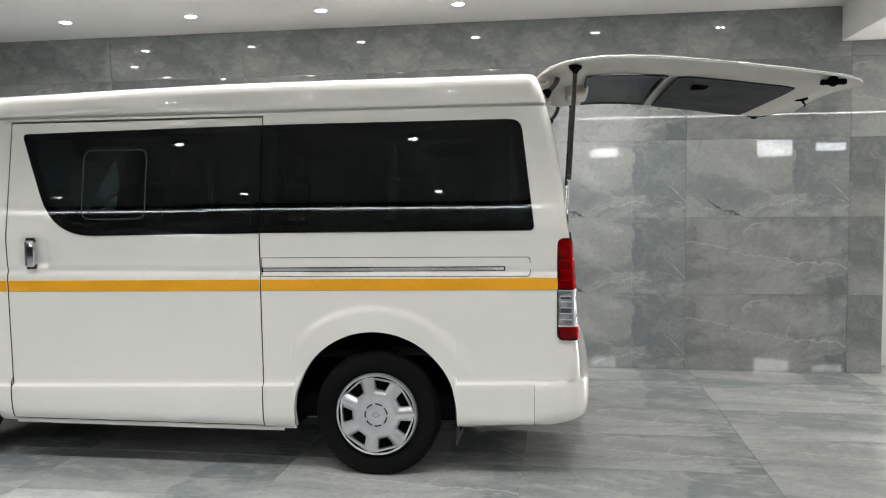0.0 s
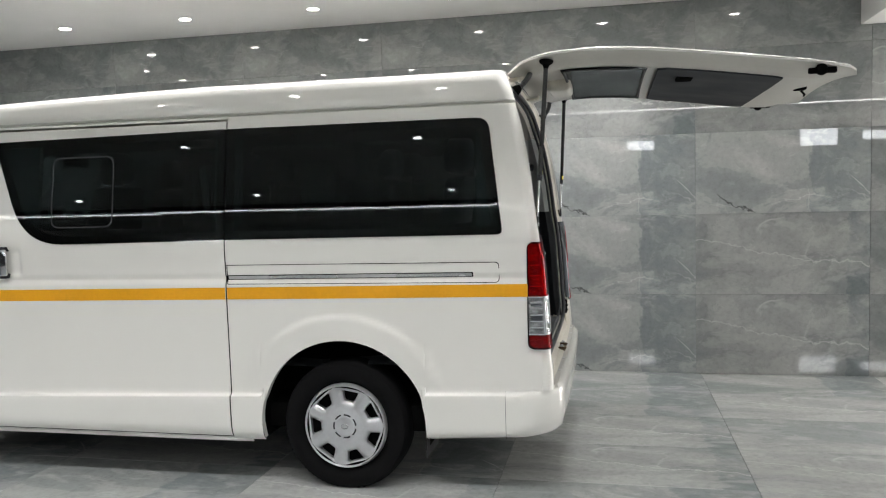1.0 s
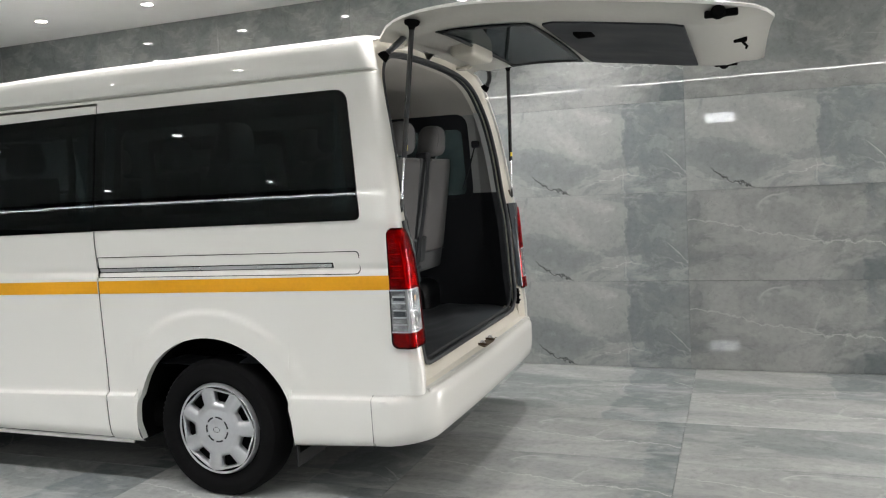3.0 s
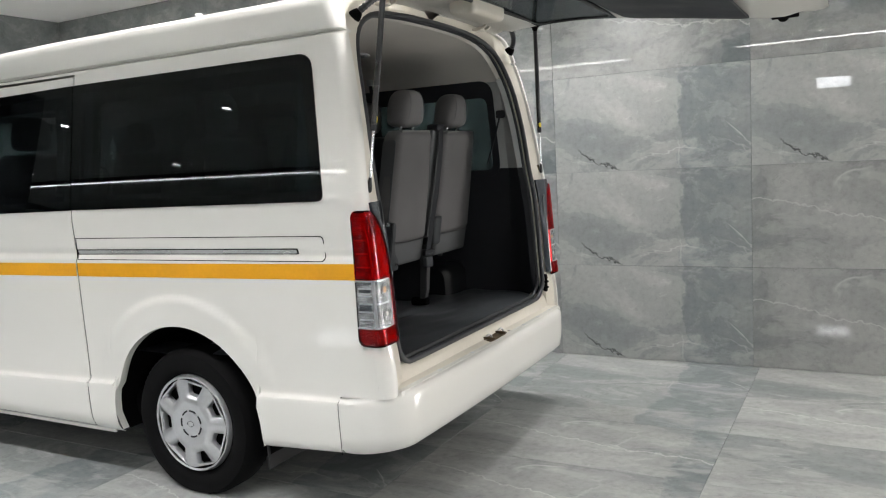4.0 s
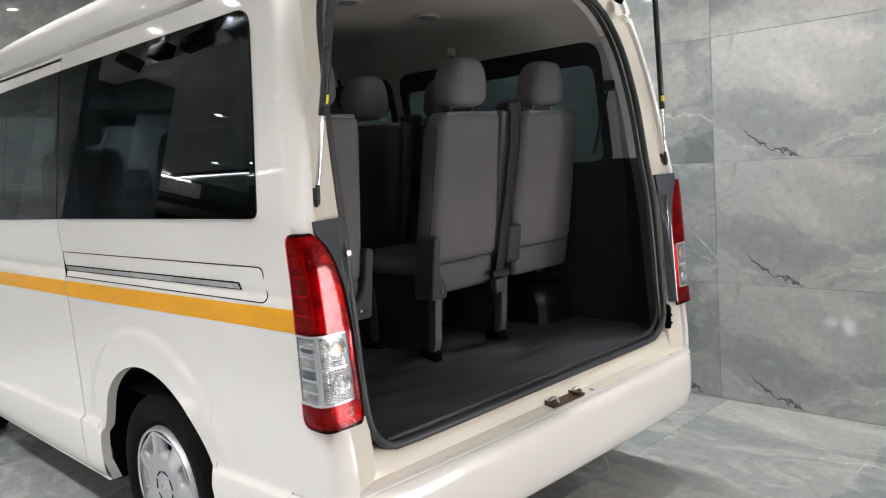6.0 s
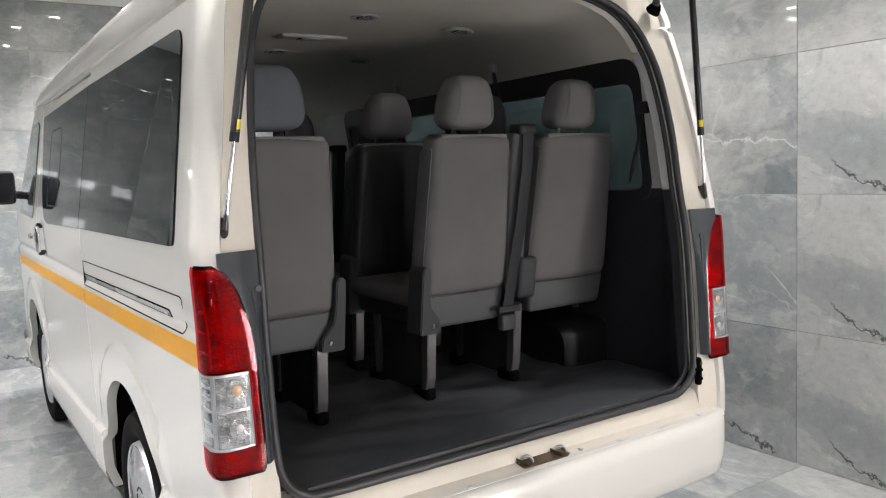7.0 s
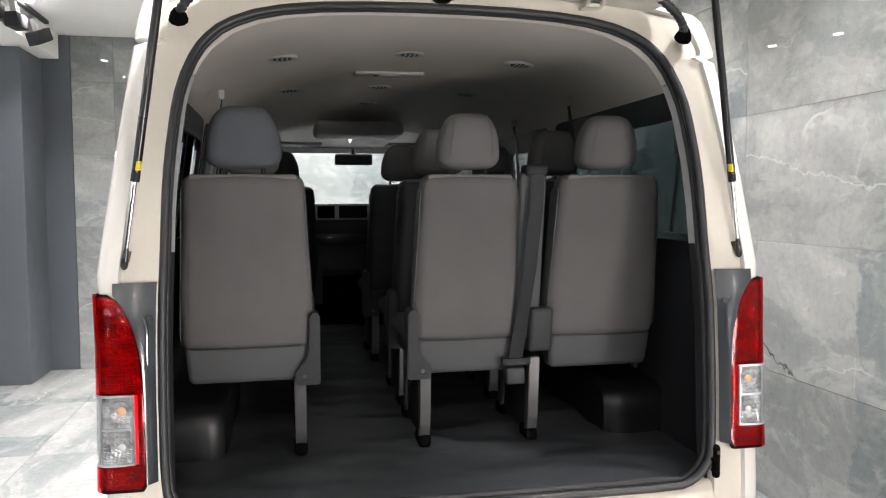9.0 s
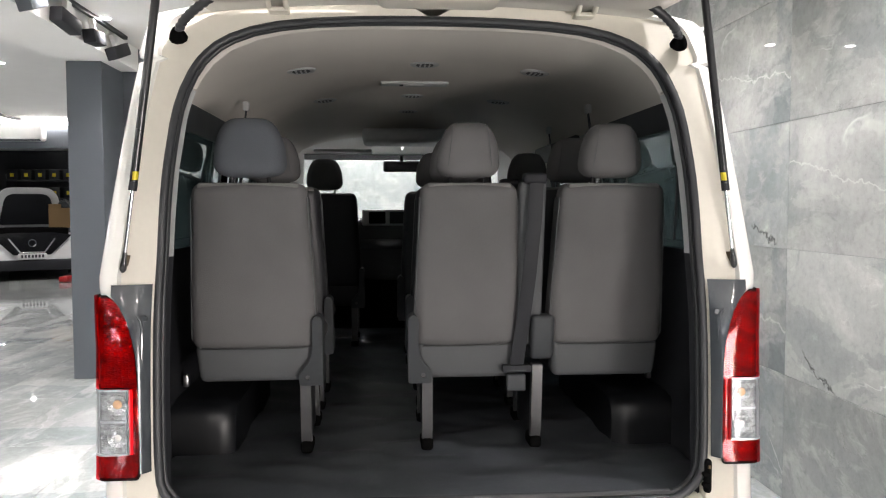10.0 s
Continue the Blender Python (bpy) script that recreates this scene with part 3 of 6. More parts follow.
def side_x(col, z):
    """x of a column at a height; columns near the ends follow the slant of the front and the rear."""
    kind_, v = col
    if kind_ == "f":
        f = (v - FRONT_LOW) / (ABS0 - FRONT_LOW)
        x0 = FRONT_X(z) + 0.15
        x0 = x0 if z > 1.1 else FRONT_LOW + (x0 - FRONT_LOW) * smooth01((z - 0.9) / 0.2)
        return x0 + (ABS0 - x0) * f
    if kind_ == "r":
        return 0.70 + (REAR_X(max(z, 0.5)) - 0.05 - 0.70) * v
    return v


COLS = [("f", v) for v in front_cols] + [("a", v) for v in abs_cols] + [("r", v) for v in rear_cols]


def side_point(col, z, out=0.0):
    low = arch_low(col[1]) if col[0] != "r" else WR
    tuck = half(z) if z < WR else None
    if WR <= z < 0.81:
        z = low + (z - WR) * (0.81 - low) / (0.81 - WR)
    elif z < WR:
        x = col[1] if col[0] != "r" else 0.83
        z = sill_low(x) + (z - 0.235) * (WR - sill_low(x)) / (WR - 0.235)
    x = side_x(col, z)
    up = rise(x, z) if abs(x) > ARCH + 1e-6 else rise(x, z) * smooth01((z - low) / 0.02)
    return (x, -((tuck or half_width(z)) + flare(x, z + up) + out - narrow(x, z) - dish(x, z)), z + up)


side_rows = [[side_point(c, z) for c in COLS] for z in ZS]
low_rows = [[side_point(c, z) for c in COLS] for z in Z_LOW]


def roof_drop(x):
    """The roof sinks a little towards the front."""
    return 0.04 * smooth01((-0.6 - x) / 2.2)


roof_rows = [[(side_x(c, z), -(y - narrow(side_x(c, z), z) * y / 0.87), z - roof_drop(side_x(c, z)) * smooth01((z - 1.93) / 0.12)) for c in COLS] for y, z in ROOF]


def cell(rows, i, j):
    a, b = rows[i][j], rows[i + 1][j + 1]
    return (a[0] + b[0]) / 2, (a[2] + b[2]) / 2, abs(a[0] - rows[i][j + 1][0])


HOLES = [(-1.70, -0.66, 1.31, 1.80), (-0.54, 0.70, 1.31, 1.80)]


def in_hole(x, z):
    return any(a < x < b and c < z < d for a, b, c, d in HOLES)


def in_front_hole(i, j):
    return 7 <= j <= 22 and 1.31 < (ZS[i] + ZS[i + 1]) / 2 < 1.80


def in_sliding(x, z):
    return -2.0515 < x < -0.6035 and 0.257 < z < 1.882


def in_gap(x, z):
    return 0.25 < z < 1.893 and (-2.0585 < x < -2.0515 or -0.6035 < x < -0.5965 or (-2.0585 < x < -0.5965 and (z < 0.257 or z > 1.882)))


def body_left(i, j):
    x, z, dx = cell(side_rows, i, j)
    return not (dx < 1e-4 or in_hole(x, z) or in_front_hole(i, j) or in_gap(x, z) or in_sliding(x, z) or (j >= N_BUMP and ZS[i] < 0.4755))


def body_right(i, j):
    x, z, dx = cell(side_rows, i, j)
    return not (dx < 1e-4 or in_hole(x, z) or in_front_hole(i, j) or (j >= N_BUMP and ZS[i] < 0.4755))


def in_arch(j):
    return all(col[0] != "r" and any(abs(col[1] - c) < ARCH + 5e-6 for c in (0.0, AX_F)) for col in (COLS[j], COLS[j + 1]))


def low_left(i, j):
    x, z, dx = cell(low_rows, i, j)
    return not (dx < 1e-4 or in_arch(j) or in_gap(x, z) or in_sliding(x, z) or j >= N_BUMP)


def low_right(i, j):
    return not (cell(low_rows, i, j)[2] < 1e-4 or in_arch(j) or j >= N_BUMP)


def mirrored(rows):
    return [[(p[0], -p[1], p[2]) for p in row] for row in rows]


def ring_row(y, z, yi, zi, steps=5):
    """From the body's end round the rear corner to the edge of the tailgate opening and a little inwards."""
    r = 0.05
    y -= narrow(REAR_X(z) - r, z) * min(1.0, y / 0.87)
    d = Vector((yi - y, zi - z))
    ln = d.length
    d.normalize()
    pts = []
    x0 = REAR_X(z)
    for k in range(steps + 1):
        a = math.pi / 2 * k / steps
        q = r * (1 - math.cos(a))
        pts.append((x0 - r + r * math.sin(a), -(y + d.x * q), z + d.y * q))
    for k, q in ((1, 0.10), (2, 0.16), (3, 0.6), (4, 1.0)):
        t = r + (ln - r) * q
        zz = z + d.y * t
        sink = (0.0, 0.0, 0.013, 0.022, 0.032)[k]
        pts.append((x0 + (REAR_X(zi) - x0) * (t / ln) - sink, -(y + d.x * t), zz))
    pts.append((pts[-1][0] - 0.03, -(yi - 0.004), zi - (0.003 if zi > 1.9 else 0)))
    pts.append((pts[-1][0] - 0.03, -(yi - 0.004), zi - (0.003 if zi > 1.9 else 0)))
    return pts


ring_rows = [ring_row(half_width(z), z, OPEN_Y(z), z) for z in ZS if z >= 0.53]
ring_rows += [ring_row(y, z, yi, zi) for (y, z), (yi, zi) in zip(ROOF, ROOF_OPEN)]

bm = bmesh.new()
sheet(side_rows, bm, body_left)
sheet(mirrored(side_rows), bm, body_right)
sheet(low_rows, bm, low_left)
sheet(mirrored(low_rows), bm, low_right)
join = [side_rows[-1]] + roof_rows
for rows in (join, mirrored(join)):
    sheet(rows, bm)
for rows in (ring_rows, mirrored(ring_rows)):
    sheet(rows, bm, lambda i, j: j < 7)
# nose: corner, front face and the brow over the windscreen
nose = []
ZN = Z_LOW[:-1] + ZS
for z in ZN:
    y0, x0 = half_width(z), FRONT_X(z)
    xa = side_x(("f", FRONT_LOW), z)
    row = []
    for k in range(6):
        a = math.pi / 2 * k / 5
        row.append((xa + (x0 - xa) * math.sin(a), -(y0 - 0.15 * (1 - math.cos(a))), z))
    for k in range(1, 6):
        y = (y0 - 0.15) * (1 - k / 5)
        row.append((x0 - 0.07 * (1 - (y / (y0 - 0.15)) ** 2), -y, z))
    nose.append(row)


def nose_keep(i, j):
    z = (ZN[i] + ZN[i + 1]) / 2
    return not (j >= 5 and 1.31 < z < 1.87)


for rows in (nose, mirrored(nose)):
    sheet(rows, bm, nose_keep)
brow_a = [nose[-1][k] for k in range(11)]
brow_b = [roof_rows[min(k, 11)][0] for k in range(11)]
brow_b[10] = roof_rows[11][0]
for rows in ([brow_a, brow_b],):
    sheet(rows, bm)
    sheet(mirrored(rows), bm)
# folded lips round the wheel arches
for s in (-1, 1):
    for c in (0.0, AX_F):
        edge = []
        for k in range(49):
            a = math.pi * k / 48
            x, z = c - ARCH * math.cos(a), WR + ARCH * math.sin(a)
            edge.append((x, s * (half_width(z) + flare(x, z) - narrow(x, z)), z))
        low = [(edge[0][0], s * (half_width(0.25) - narrow(edge[0][0], 0.25)), 0.25)] + edge + [(edge[-1][0], s * (half_width(0.28) - narrow(edge[-1][0], 0.28)), 0.28)]
        sheet([low, [(p[0], p[1] - s * 0.035, p[2]) for p in low]], bm)
body = part("body", finish(bm), M_PAINT, van, "glossy cream-white sheet metal")
bm = bmesh.new()
for rows in (ring_rows, mirrored(ring_rows)):
    sheet(rows, bm, lambda i, j: j >= 7)
part("tailgate_jamb", finish(bm), M_JAMB, van, "cream painted door jamb")

bm = sheet(side_rows, None, lambda i, j: in_sliding(*cell(side_rows, i, j)[:2]) and not in_hole(*cell(side_rows, i, j)[:2]))
sheet(low_rows, bm, lambda i, j: in_sliding(*cell(low_rows, i, j)[:2]))
door = part("sliding_door", thicken(finish(bm), 0.02), M_PAINT, van, "closed cream-white sliding door")


def on_side(sgn):
    """Places (x, z, depth out of the side's skin)."""
    return lambda x, z, d: (x, sgn * (half_width(z) + flare(x, z) + d - narrow(x, z)), z)


def lerp_in(poly, fx, fz):
    cx, cz = sum(p[0] for p in poly) / len(poly), sum(p[1] for p in poly) / len(poly)
    return [(cx + (p[0] - cx) * fx, cz + (p[1] - cz) * fz) for p in poly]


DOOR_GLASS = rounded([(-0.604, 1.275), (-0.604, 1.842), (-1.985, 1.824), (-1.775, 1.262)], [0.006, 0.006, 0.035, 0.24], 8)
QUARTER_GLASS = rounded([(-0.5965, 1.276), (0.828, 1.283), (0.758, 1.842), (-0.5965, 1.842)], [0.006, 0.03, 0.06, 0.006], 6)
FRONT_GLASS = rounded([(-2.21, 1.27), (-2.21, 1.82), (-2.52, 1.82), (-2.98, 1.30)], [0.05, 0.04, 0.06, 0.08], 6)
for sgn in (-1, 1):
    place = on_side(sgn)
    for nm, shape, holder in (("door_window", DOOR_GLASS, door if sgn < 0 else van), ("quarter_window", QUARTER_GLASS, van), ("front_door_window", FRONT_GLASS, van)):
        glass = part(nm, plate(shape, place, 0.002, 0.006), M_TINT if nm != "front_door_window" else M_SHIELD, holder, "dark tinted flush glass", False)
        if nm != "front_door_window":
            part("window_border", plate(shape, place, -0.002, 0.0015, lerp_in(shape, 0.93, 0.86)), M_FRIT, glass, "black ceramic border", False)
        else:
            part("window_border", plate(shape, place, -0.002, 0.0015, lerp_in(shape, 0.95, 0.94)), M_RUBBER, glass, "", False)
    # sliding vent pane in the door's glass
    vent = rounded([(-1.61, 1.352), (-1.24, 1.352), (-1.24, 1.728), (-1.61, 1.728)], 0.05, 6)
    part("vent_pane_frame", plate(vent, place, 0.006, 0.0072, lerp_in(vent, 0.972, 0.972)), M_COVER, van, "thin black frame of a sliding pane", False)

part("pillar_strip", plate([(-0.607, 1.277), (-0.594, 1.277), (-0.594, 1.840), (-0.607, 1.840)], on_side(-1), -0.02, 0.0012), M_UNDER, van, "black strip between the panes", False)
# panel gap lines, rail and stripe on the visible side
place = on_side(-1)
cover = rounded([(-0.592, 1.048), (0.806, 1.052), (0.806, 1.152), (-0.592, 1.148)], [0.004, 0.02, 0.02, 0.004], 5)
part("rail_cover_gap", plate(cover, place, -0.004, 0.0012, [(p[0] + (0.003 if p[0] < 0 else -0.003), p[1] + (0.003 if p[1] < 1.1 else -0.003)) for p in cover]), M_UNDER, van, "narrow dark gap round the rail cover", False)
slot = rounded([(-0.594, 1.071), (0.68, 1.080), (0.68, 1.104), (-0.594, 1.095)], 0.003, 2)
rail = part("door_rail", plate(slot, place, -0.004, 0.0012), M_UNDER, van, "dark slot of the sliding door", False)
part("rail_edge", plate([(-0.585, 1.0745), (0.674, 1.0832), (0.674, 1.1), (-0.585, 1.0905)], place, 0.0, 0.003), M_STEEL, rail, "grey steel rail", False)


def strip(z0, z1, x0, x1, out, sgn=-1, n=40, m=5, rise=0.0):
    """A thin band that follows the flank; rise: its climb towards the rear, per metre."""
    rows = []
    for z in np.linspace(z0, z1, m):
        line = [(x, z + rise * (x - 0.6)) for x in np.linspace(x0, x1, n)]
        rows.append([(x, sgn * (half_width(q) + flare(x, q) + out - narrow(x, q)), q) for x, q in line])
    return thicken(finish(sheet(rows)), 0.001)


part("stripe", strip(0.982, 1.043, -0.594, 0.94, 0.0018, rise=0.009), M_STRIPE, van, "yellow-orange tape stripe", False)
part("stripe", strip(0.982, 1.043, -2.049, -0.606, 0.0018, rise=0.009), M_STRIPE, door, "yellow-orange tape stripe", False)
part("stripe", strip(0.982, 1.043, -3.2, -2.061, 0.0018, rise=0.009), M_STRIPE, van, "yellow-orange tape stripe", False)

# door handle in its recess
hx, hz = -1.905, 1.17
ho = -(half_width(hz))
handle = part("door_handle", box(hx - 0.027, hx + 0.027, ho - 0.028, ho - 0.006, hz - 0.073, hz + 0.073, 0.01, 3), M_CHROME, door, "upright chrome handle")
part("handle_foot", box(hx - 0.02, hx + 0.02, ho - 0.02, ho + 0.018, hz - 0.086, hz - 0.06, 0.004), M_BLACK, handle)
part("handle_foot", box(hx - 0.02, hx + 0.02, ho - 0.02, ho + 0.018, hz + 0.06, hz + 0.086, 0.004), M_BLACK, handle)
part("door_handle", box(-2.34, -2.20, -0.985, -0.962, 1.15, 1.185, 0.01, 3), M_CHROME, van, "chrome front door handle")

# door gap of the front door
part("door_seam", strip(0.262, 1.88, -2.0583, -2.0517, -0.003, n=3, m=90), M_UNDER, van, "dark shut line", False)
part("door_seam", strip(0.262, 1.88, -0.6035, -0.5965, -0.003, n=3, m=90), M_UNDER, van, "dark shut line", False)
part("door_seam", strip(0.2505, 0.2565, -2.058, -0.597, -0.005), M_UNDER, van, "dark shut line", False)

# rocker flange and underbody
part("sill_flange", box(-2.06, -0.50, -0.928, -0.915, 0.222, 0.24, 0.004), M_PAINT, van, "folded lower sill flange")
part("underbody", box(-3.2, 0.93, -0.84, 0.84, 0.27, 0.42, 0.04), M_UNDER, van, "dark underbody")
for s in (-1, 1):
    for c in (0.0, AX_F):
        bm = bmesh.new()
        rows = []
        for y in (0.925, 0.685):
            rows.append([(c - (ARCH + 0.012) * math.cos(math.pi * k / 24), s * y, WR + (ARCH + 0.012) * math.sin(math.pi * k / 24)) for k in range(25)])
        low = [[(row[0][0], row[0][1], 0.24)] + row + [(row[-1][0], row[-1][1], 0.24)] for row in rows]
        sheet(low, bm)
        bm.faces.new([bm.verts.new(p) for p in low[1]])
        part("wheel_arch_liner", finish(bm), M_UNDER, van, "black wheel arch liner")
part("mud_flap", box(0.418, 0.426, -0.92, -0.66, 0.17, 0.42, 0.003), M_RUBBER, van, "black rubber mud flap")
part("mud_flap", box(0.418, 0.426, 0.66, 0.92, 0.17, 0.42, 0.003), M_RUBBER, van, "black rubber mud flap")
part("tow_hook", tube([(1.0, 0.74, 0.36), (1.03, 0.76, 0.315), (1.03, 0.80, 0.305), (0.98, 0.80, 0.34)], 0.012), M_UNDER, van, "black tie-down hook")


# wheels
def tyre_mesh(turn):
    """Flattened a little where it stands; turn: its degrees of roll."""
    dn = (math.sin(math.radians(turn)), -math.cos(math.radians(turn)))
    prof = [(0.205, -0.03), (0.215, -0.055), (0.25, -0.085), (0.29, -0.093), (0.315, -0.086), (0.330, -0.07), (0.3345, -0.05), (0.335, 0.0), (0.3345, 0.05), (0.330, 0.07), (0.315, 0.086), (0.25, 0.085), (0.205, 0.06)]
    bm = lathe(prof, 144)
    # notched shoulders
    for v in bm.verts:
        if 0.06 < abs(v.co.y) < 0.08:
            k = round(math.atan2(v.co.z, v.co.x) / (2 * math.pi) * 144)
            if k % 2:
                r = math.hypot(v.co.x, v.co.z)
                v.co.x, v.co.z = v.co.x * (r - 0.007) / r, v.co.z * (r - 0.007) / r
    for v in bm.verts:
        v.co.x, v.co.z = v.co.x * 0.992, v.co.z * 0.992
        deep = v.co.x * dn[0] + v.co.z * dn[1] - 0.3205
        if deep > 0:
            v.co.x, v.co.z = v.co.x - deep * dn[0], v.co.z - deep * dn[1]
    return bm


HUB_Y = curve([0.0, 0.05, 0.075, 0.10, 0.125, 0.145, 0.165, 0.182, 0.192, 0.203, 0.207], [-0.082, -0.083, -0.085, -0.088, -0.088, -0.0865, -0.083, -0.0795, -0.081, -0.079, -0.062])


def hubcap_mesh():
    """Silver cover with seven openings, each a rounded trapezium with a sunk rim; -y is outwards."""
    bm = bmesh.new()

    def at(a, r, dip=0.0):
        return (max(r, 1e-5) * math.cos(a), HUB_Y(r) + dip, max(r, 1e-5) * math.sin(a))

    n = 7 * 12
    for r0, r1, steps in ((0.0, 0.098, 6), (0.1915, 0.207, 5)):
        rows = [[at(2 * math.pi * k / n, r) for k in range(n)] for r in np.linspace(r0, r1, steps)]
        sheet(rows, bm, closed=True)
    w = math.pi / 7
    for q in range(7):
        mid = 2 * math.pi * (q + 0.55) / 7

        def ring(a0, a1, r0, r1, rad):
            """A trapezium in angle and radius; a0, a1: half angles at its inner and outer edge."""
            k = 0.15
            return [(p[0] / k, p[1]) for p in rounded([(-a0 * k, r0), (a0 * k, r0), (a1 * k, r1), (-a1 * k, r1)], rad, 6)]

        rows = [[at(mid + a, r) for a, r in ring(w, w, 0.098, 0.1915, 0.0002)]]
        for a0, a1, r0, r1, rad, dip in ((0.31, 0.375, 0.109, 0.1875, 0.016, 0.0), (0.28, 0.335, 0.113, 0.1845, 0.015, 0.003), (0.205, 0.26, 0.120, 0.179, 0.013, 0.008), (0.19, 0.245, 0.1220, 0.177, 0.012, 0.012), (0.185, 0.24, 0.1230, 0.176, 0.012, 0.032)):
            rows.append([at(mid + a, r, dip) for a, r in ring(a0, a1, r0, r1, rad)])
        sheet(rows, bm, closed=True)
    return finish(bm, 0.0006)


for c, s in ((0.0, -1), (0.0, 1), (AX_F, -1), (AX_F, 1)):
    turn = 0 if c == 0 else 30
    wheel = part("wheel", tyre_mesh(turn), M_TYRE, van, "black tyre with a silver plastic wheel cover")
    wheel.matrix_basis = pose(c, s * 0.84, 0.321, 0, turn, 0 if s < 0 else 180)
    part("hubcap", hubcap_mesh(), M_HUB, wheel, "silver seven-hole wheel cover").scale = (1.06, 1.04, 1.06)
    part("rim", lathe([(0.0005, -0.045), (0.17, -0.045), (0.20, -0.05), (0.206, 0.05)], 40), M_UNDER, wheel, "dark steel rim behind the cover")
    bm = lathe([(0.0005, -0.0895), (0.040, -0.0895), (0.047, -0.0875), (0.049, -0.082)], 32)
    part("centre_cap", bm, M_HUB, wheel, "round silver centre cap with an oval emblem")
    bm = bmesh.new()
    for k in range(7):
        a0 = 2 * math.pi * k / 7
        pts = [(0.0585 * math.cos(a0 + q), -0.0860, 0.0585 * math.sin(a0 + q)) for q in np.linspace(0.1, 0.72, 6)]
        tube(pts, 0.0042, 6, bm=bm)
    part("slot_ring", bm, M_BLACK, wheel, "dark slots round the centre cap")
    part("emblem", tube([(0.018 * math.cos(q), -0.0905, 0.012 * math.sin(q)) for q in np.linspace(0, 2 * math.pi, 20, endpoint=False)], 0.0018, 6, closed=True), M_CHROME, wheel, "small oval emblem")


# rear lamps and the panels beside the opening
def lamp_half(z):
    """Half width of the body at the rear lamps."""
    return 0.944 + 0.04 * max(0.0, z - 1.1)


def rear_place(s, z, out, r=0.05):
    """Point s metres along the skin from x = 0.93 on the left flank round the corner, of radius r, towards the opening."""
    y0 = lamp_half(z)
    xc = REAR_X(z) - r
    flat = xc - 0.93
    if s < flat:
        return (0.93 + s, -(y0 + out), z)
    s -= flat
    if s < r * math.pi / 2:
        a = s / r
        return (xc + (r + out) * math.sin(a), -(y0 - r + (r + out) * math.cos(a)), z)
    s -= r * math.pi / 2
    return (xc + r + out, -(y0 - r - s), z)


def s_at(y, z, r=0.05):
    """s of the place on the rear face at the half width y."""
    return REAR_X(z) - r - 0.93 + r * math.pi / 2 + (lamp_half(z) - r - y)


LAMP_IN = curve([0.735, 0.80, 0.90, 1.0, 1.08, 1.14, 1.19, 1.225, 1.245], [0.829, 0.829, 0.831, 0.834, 0.841, 0.854, 0.872, 0.896, 0.922])
LAMP_R = 0.026


def lens(z0, z1, sgn, out=0.014, a=0.0, b=1.0, n=22, m=8, round_top=0.0, round_bot=0.0, depth=0.02):
    rows = []
    for z in (z0 + (z1 - z0) * (0.5 - 0.5 * math.cos(math.pi * k / (m - 1))) for k in range(m)):
        up = min(max((z - (1.245 - round_top)) / max(round_top, 1e-6), 0.0), 1.0) if round_top else 0.0
        dn = min(max((z0 + round_bot - z) / max(round_bot, 1e-6), 0.0), 1.0) if round_bot else 0.0
        s0 = 0.012 + round_top * (1 - math.sqrt(1 - up * up)) + round_bot * (1 - math.sqrt(1 - dn * dn))
        s1 = s_at(LAMP_IN(z), z, LAMP_R) - 0.4 * round_bot * (1 - math.sqrt(1 - dn * dn))
        e0, e1 = s0 + (s1 - s0) * a, s0 + (s1 - s0) * b
        row = []
        for k in range(n + 1):
            s = e0 + (e1 - e0) * k / n
            puff = out * (1 - 0.25 * (2 * k / n - 1) ** 4)
            p = rear_place(s, z, puff, LAMP_R)
            row.append((p[0], p[1] * -sgn, p[2]))
        rows.append(row)
    bm = finish(sheet(rows))
    bmesh.ops.solidify(bm, geom=bm.faces[:], thickness=depth)
    return bm


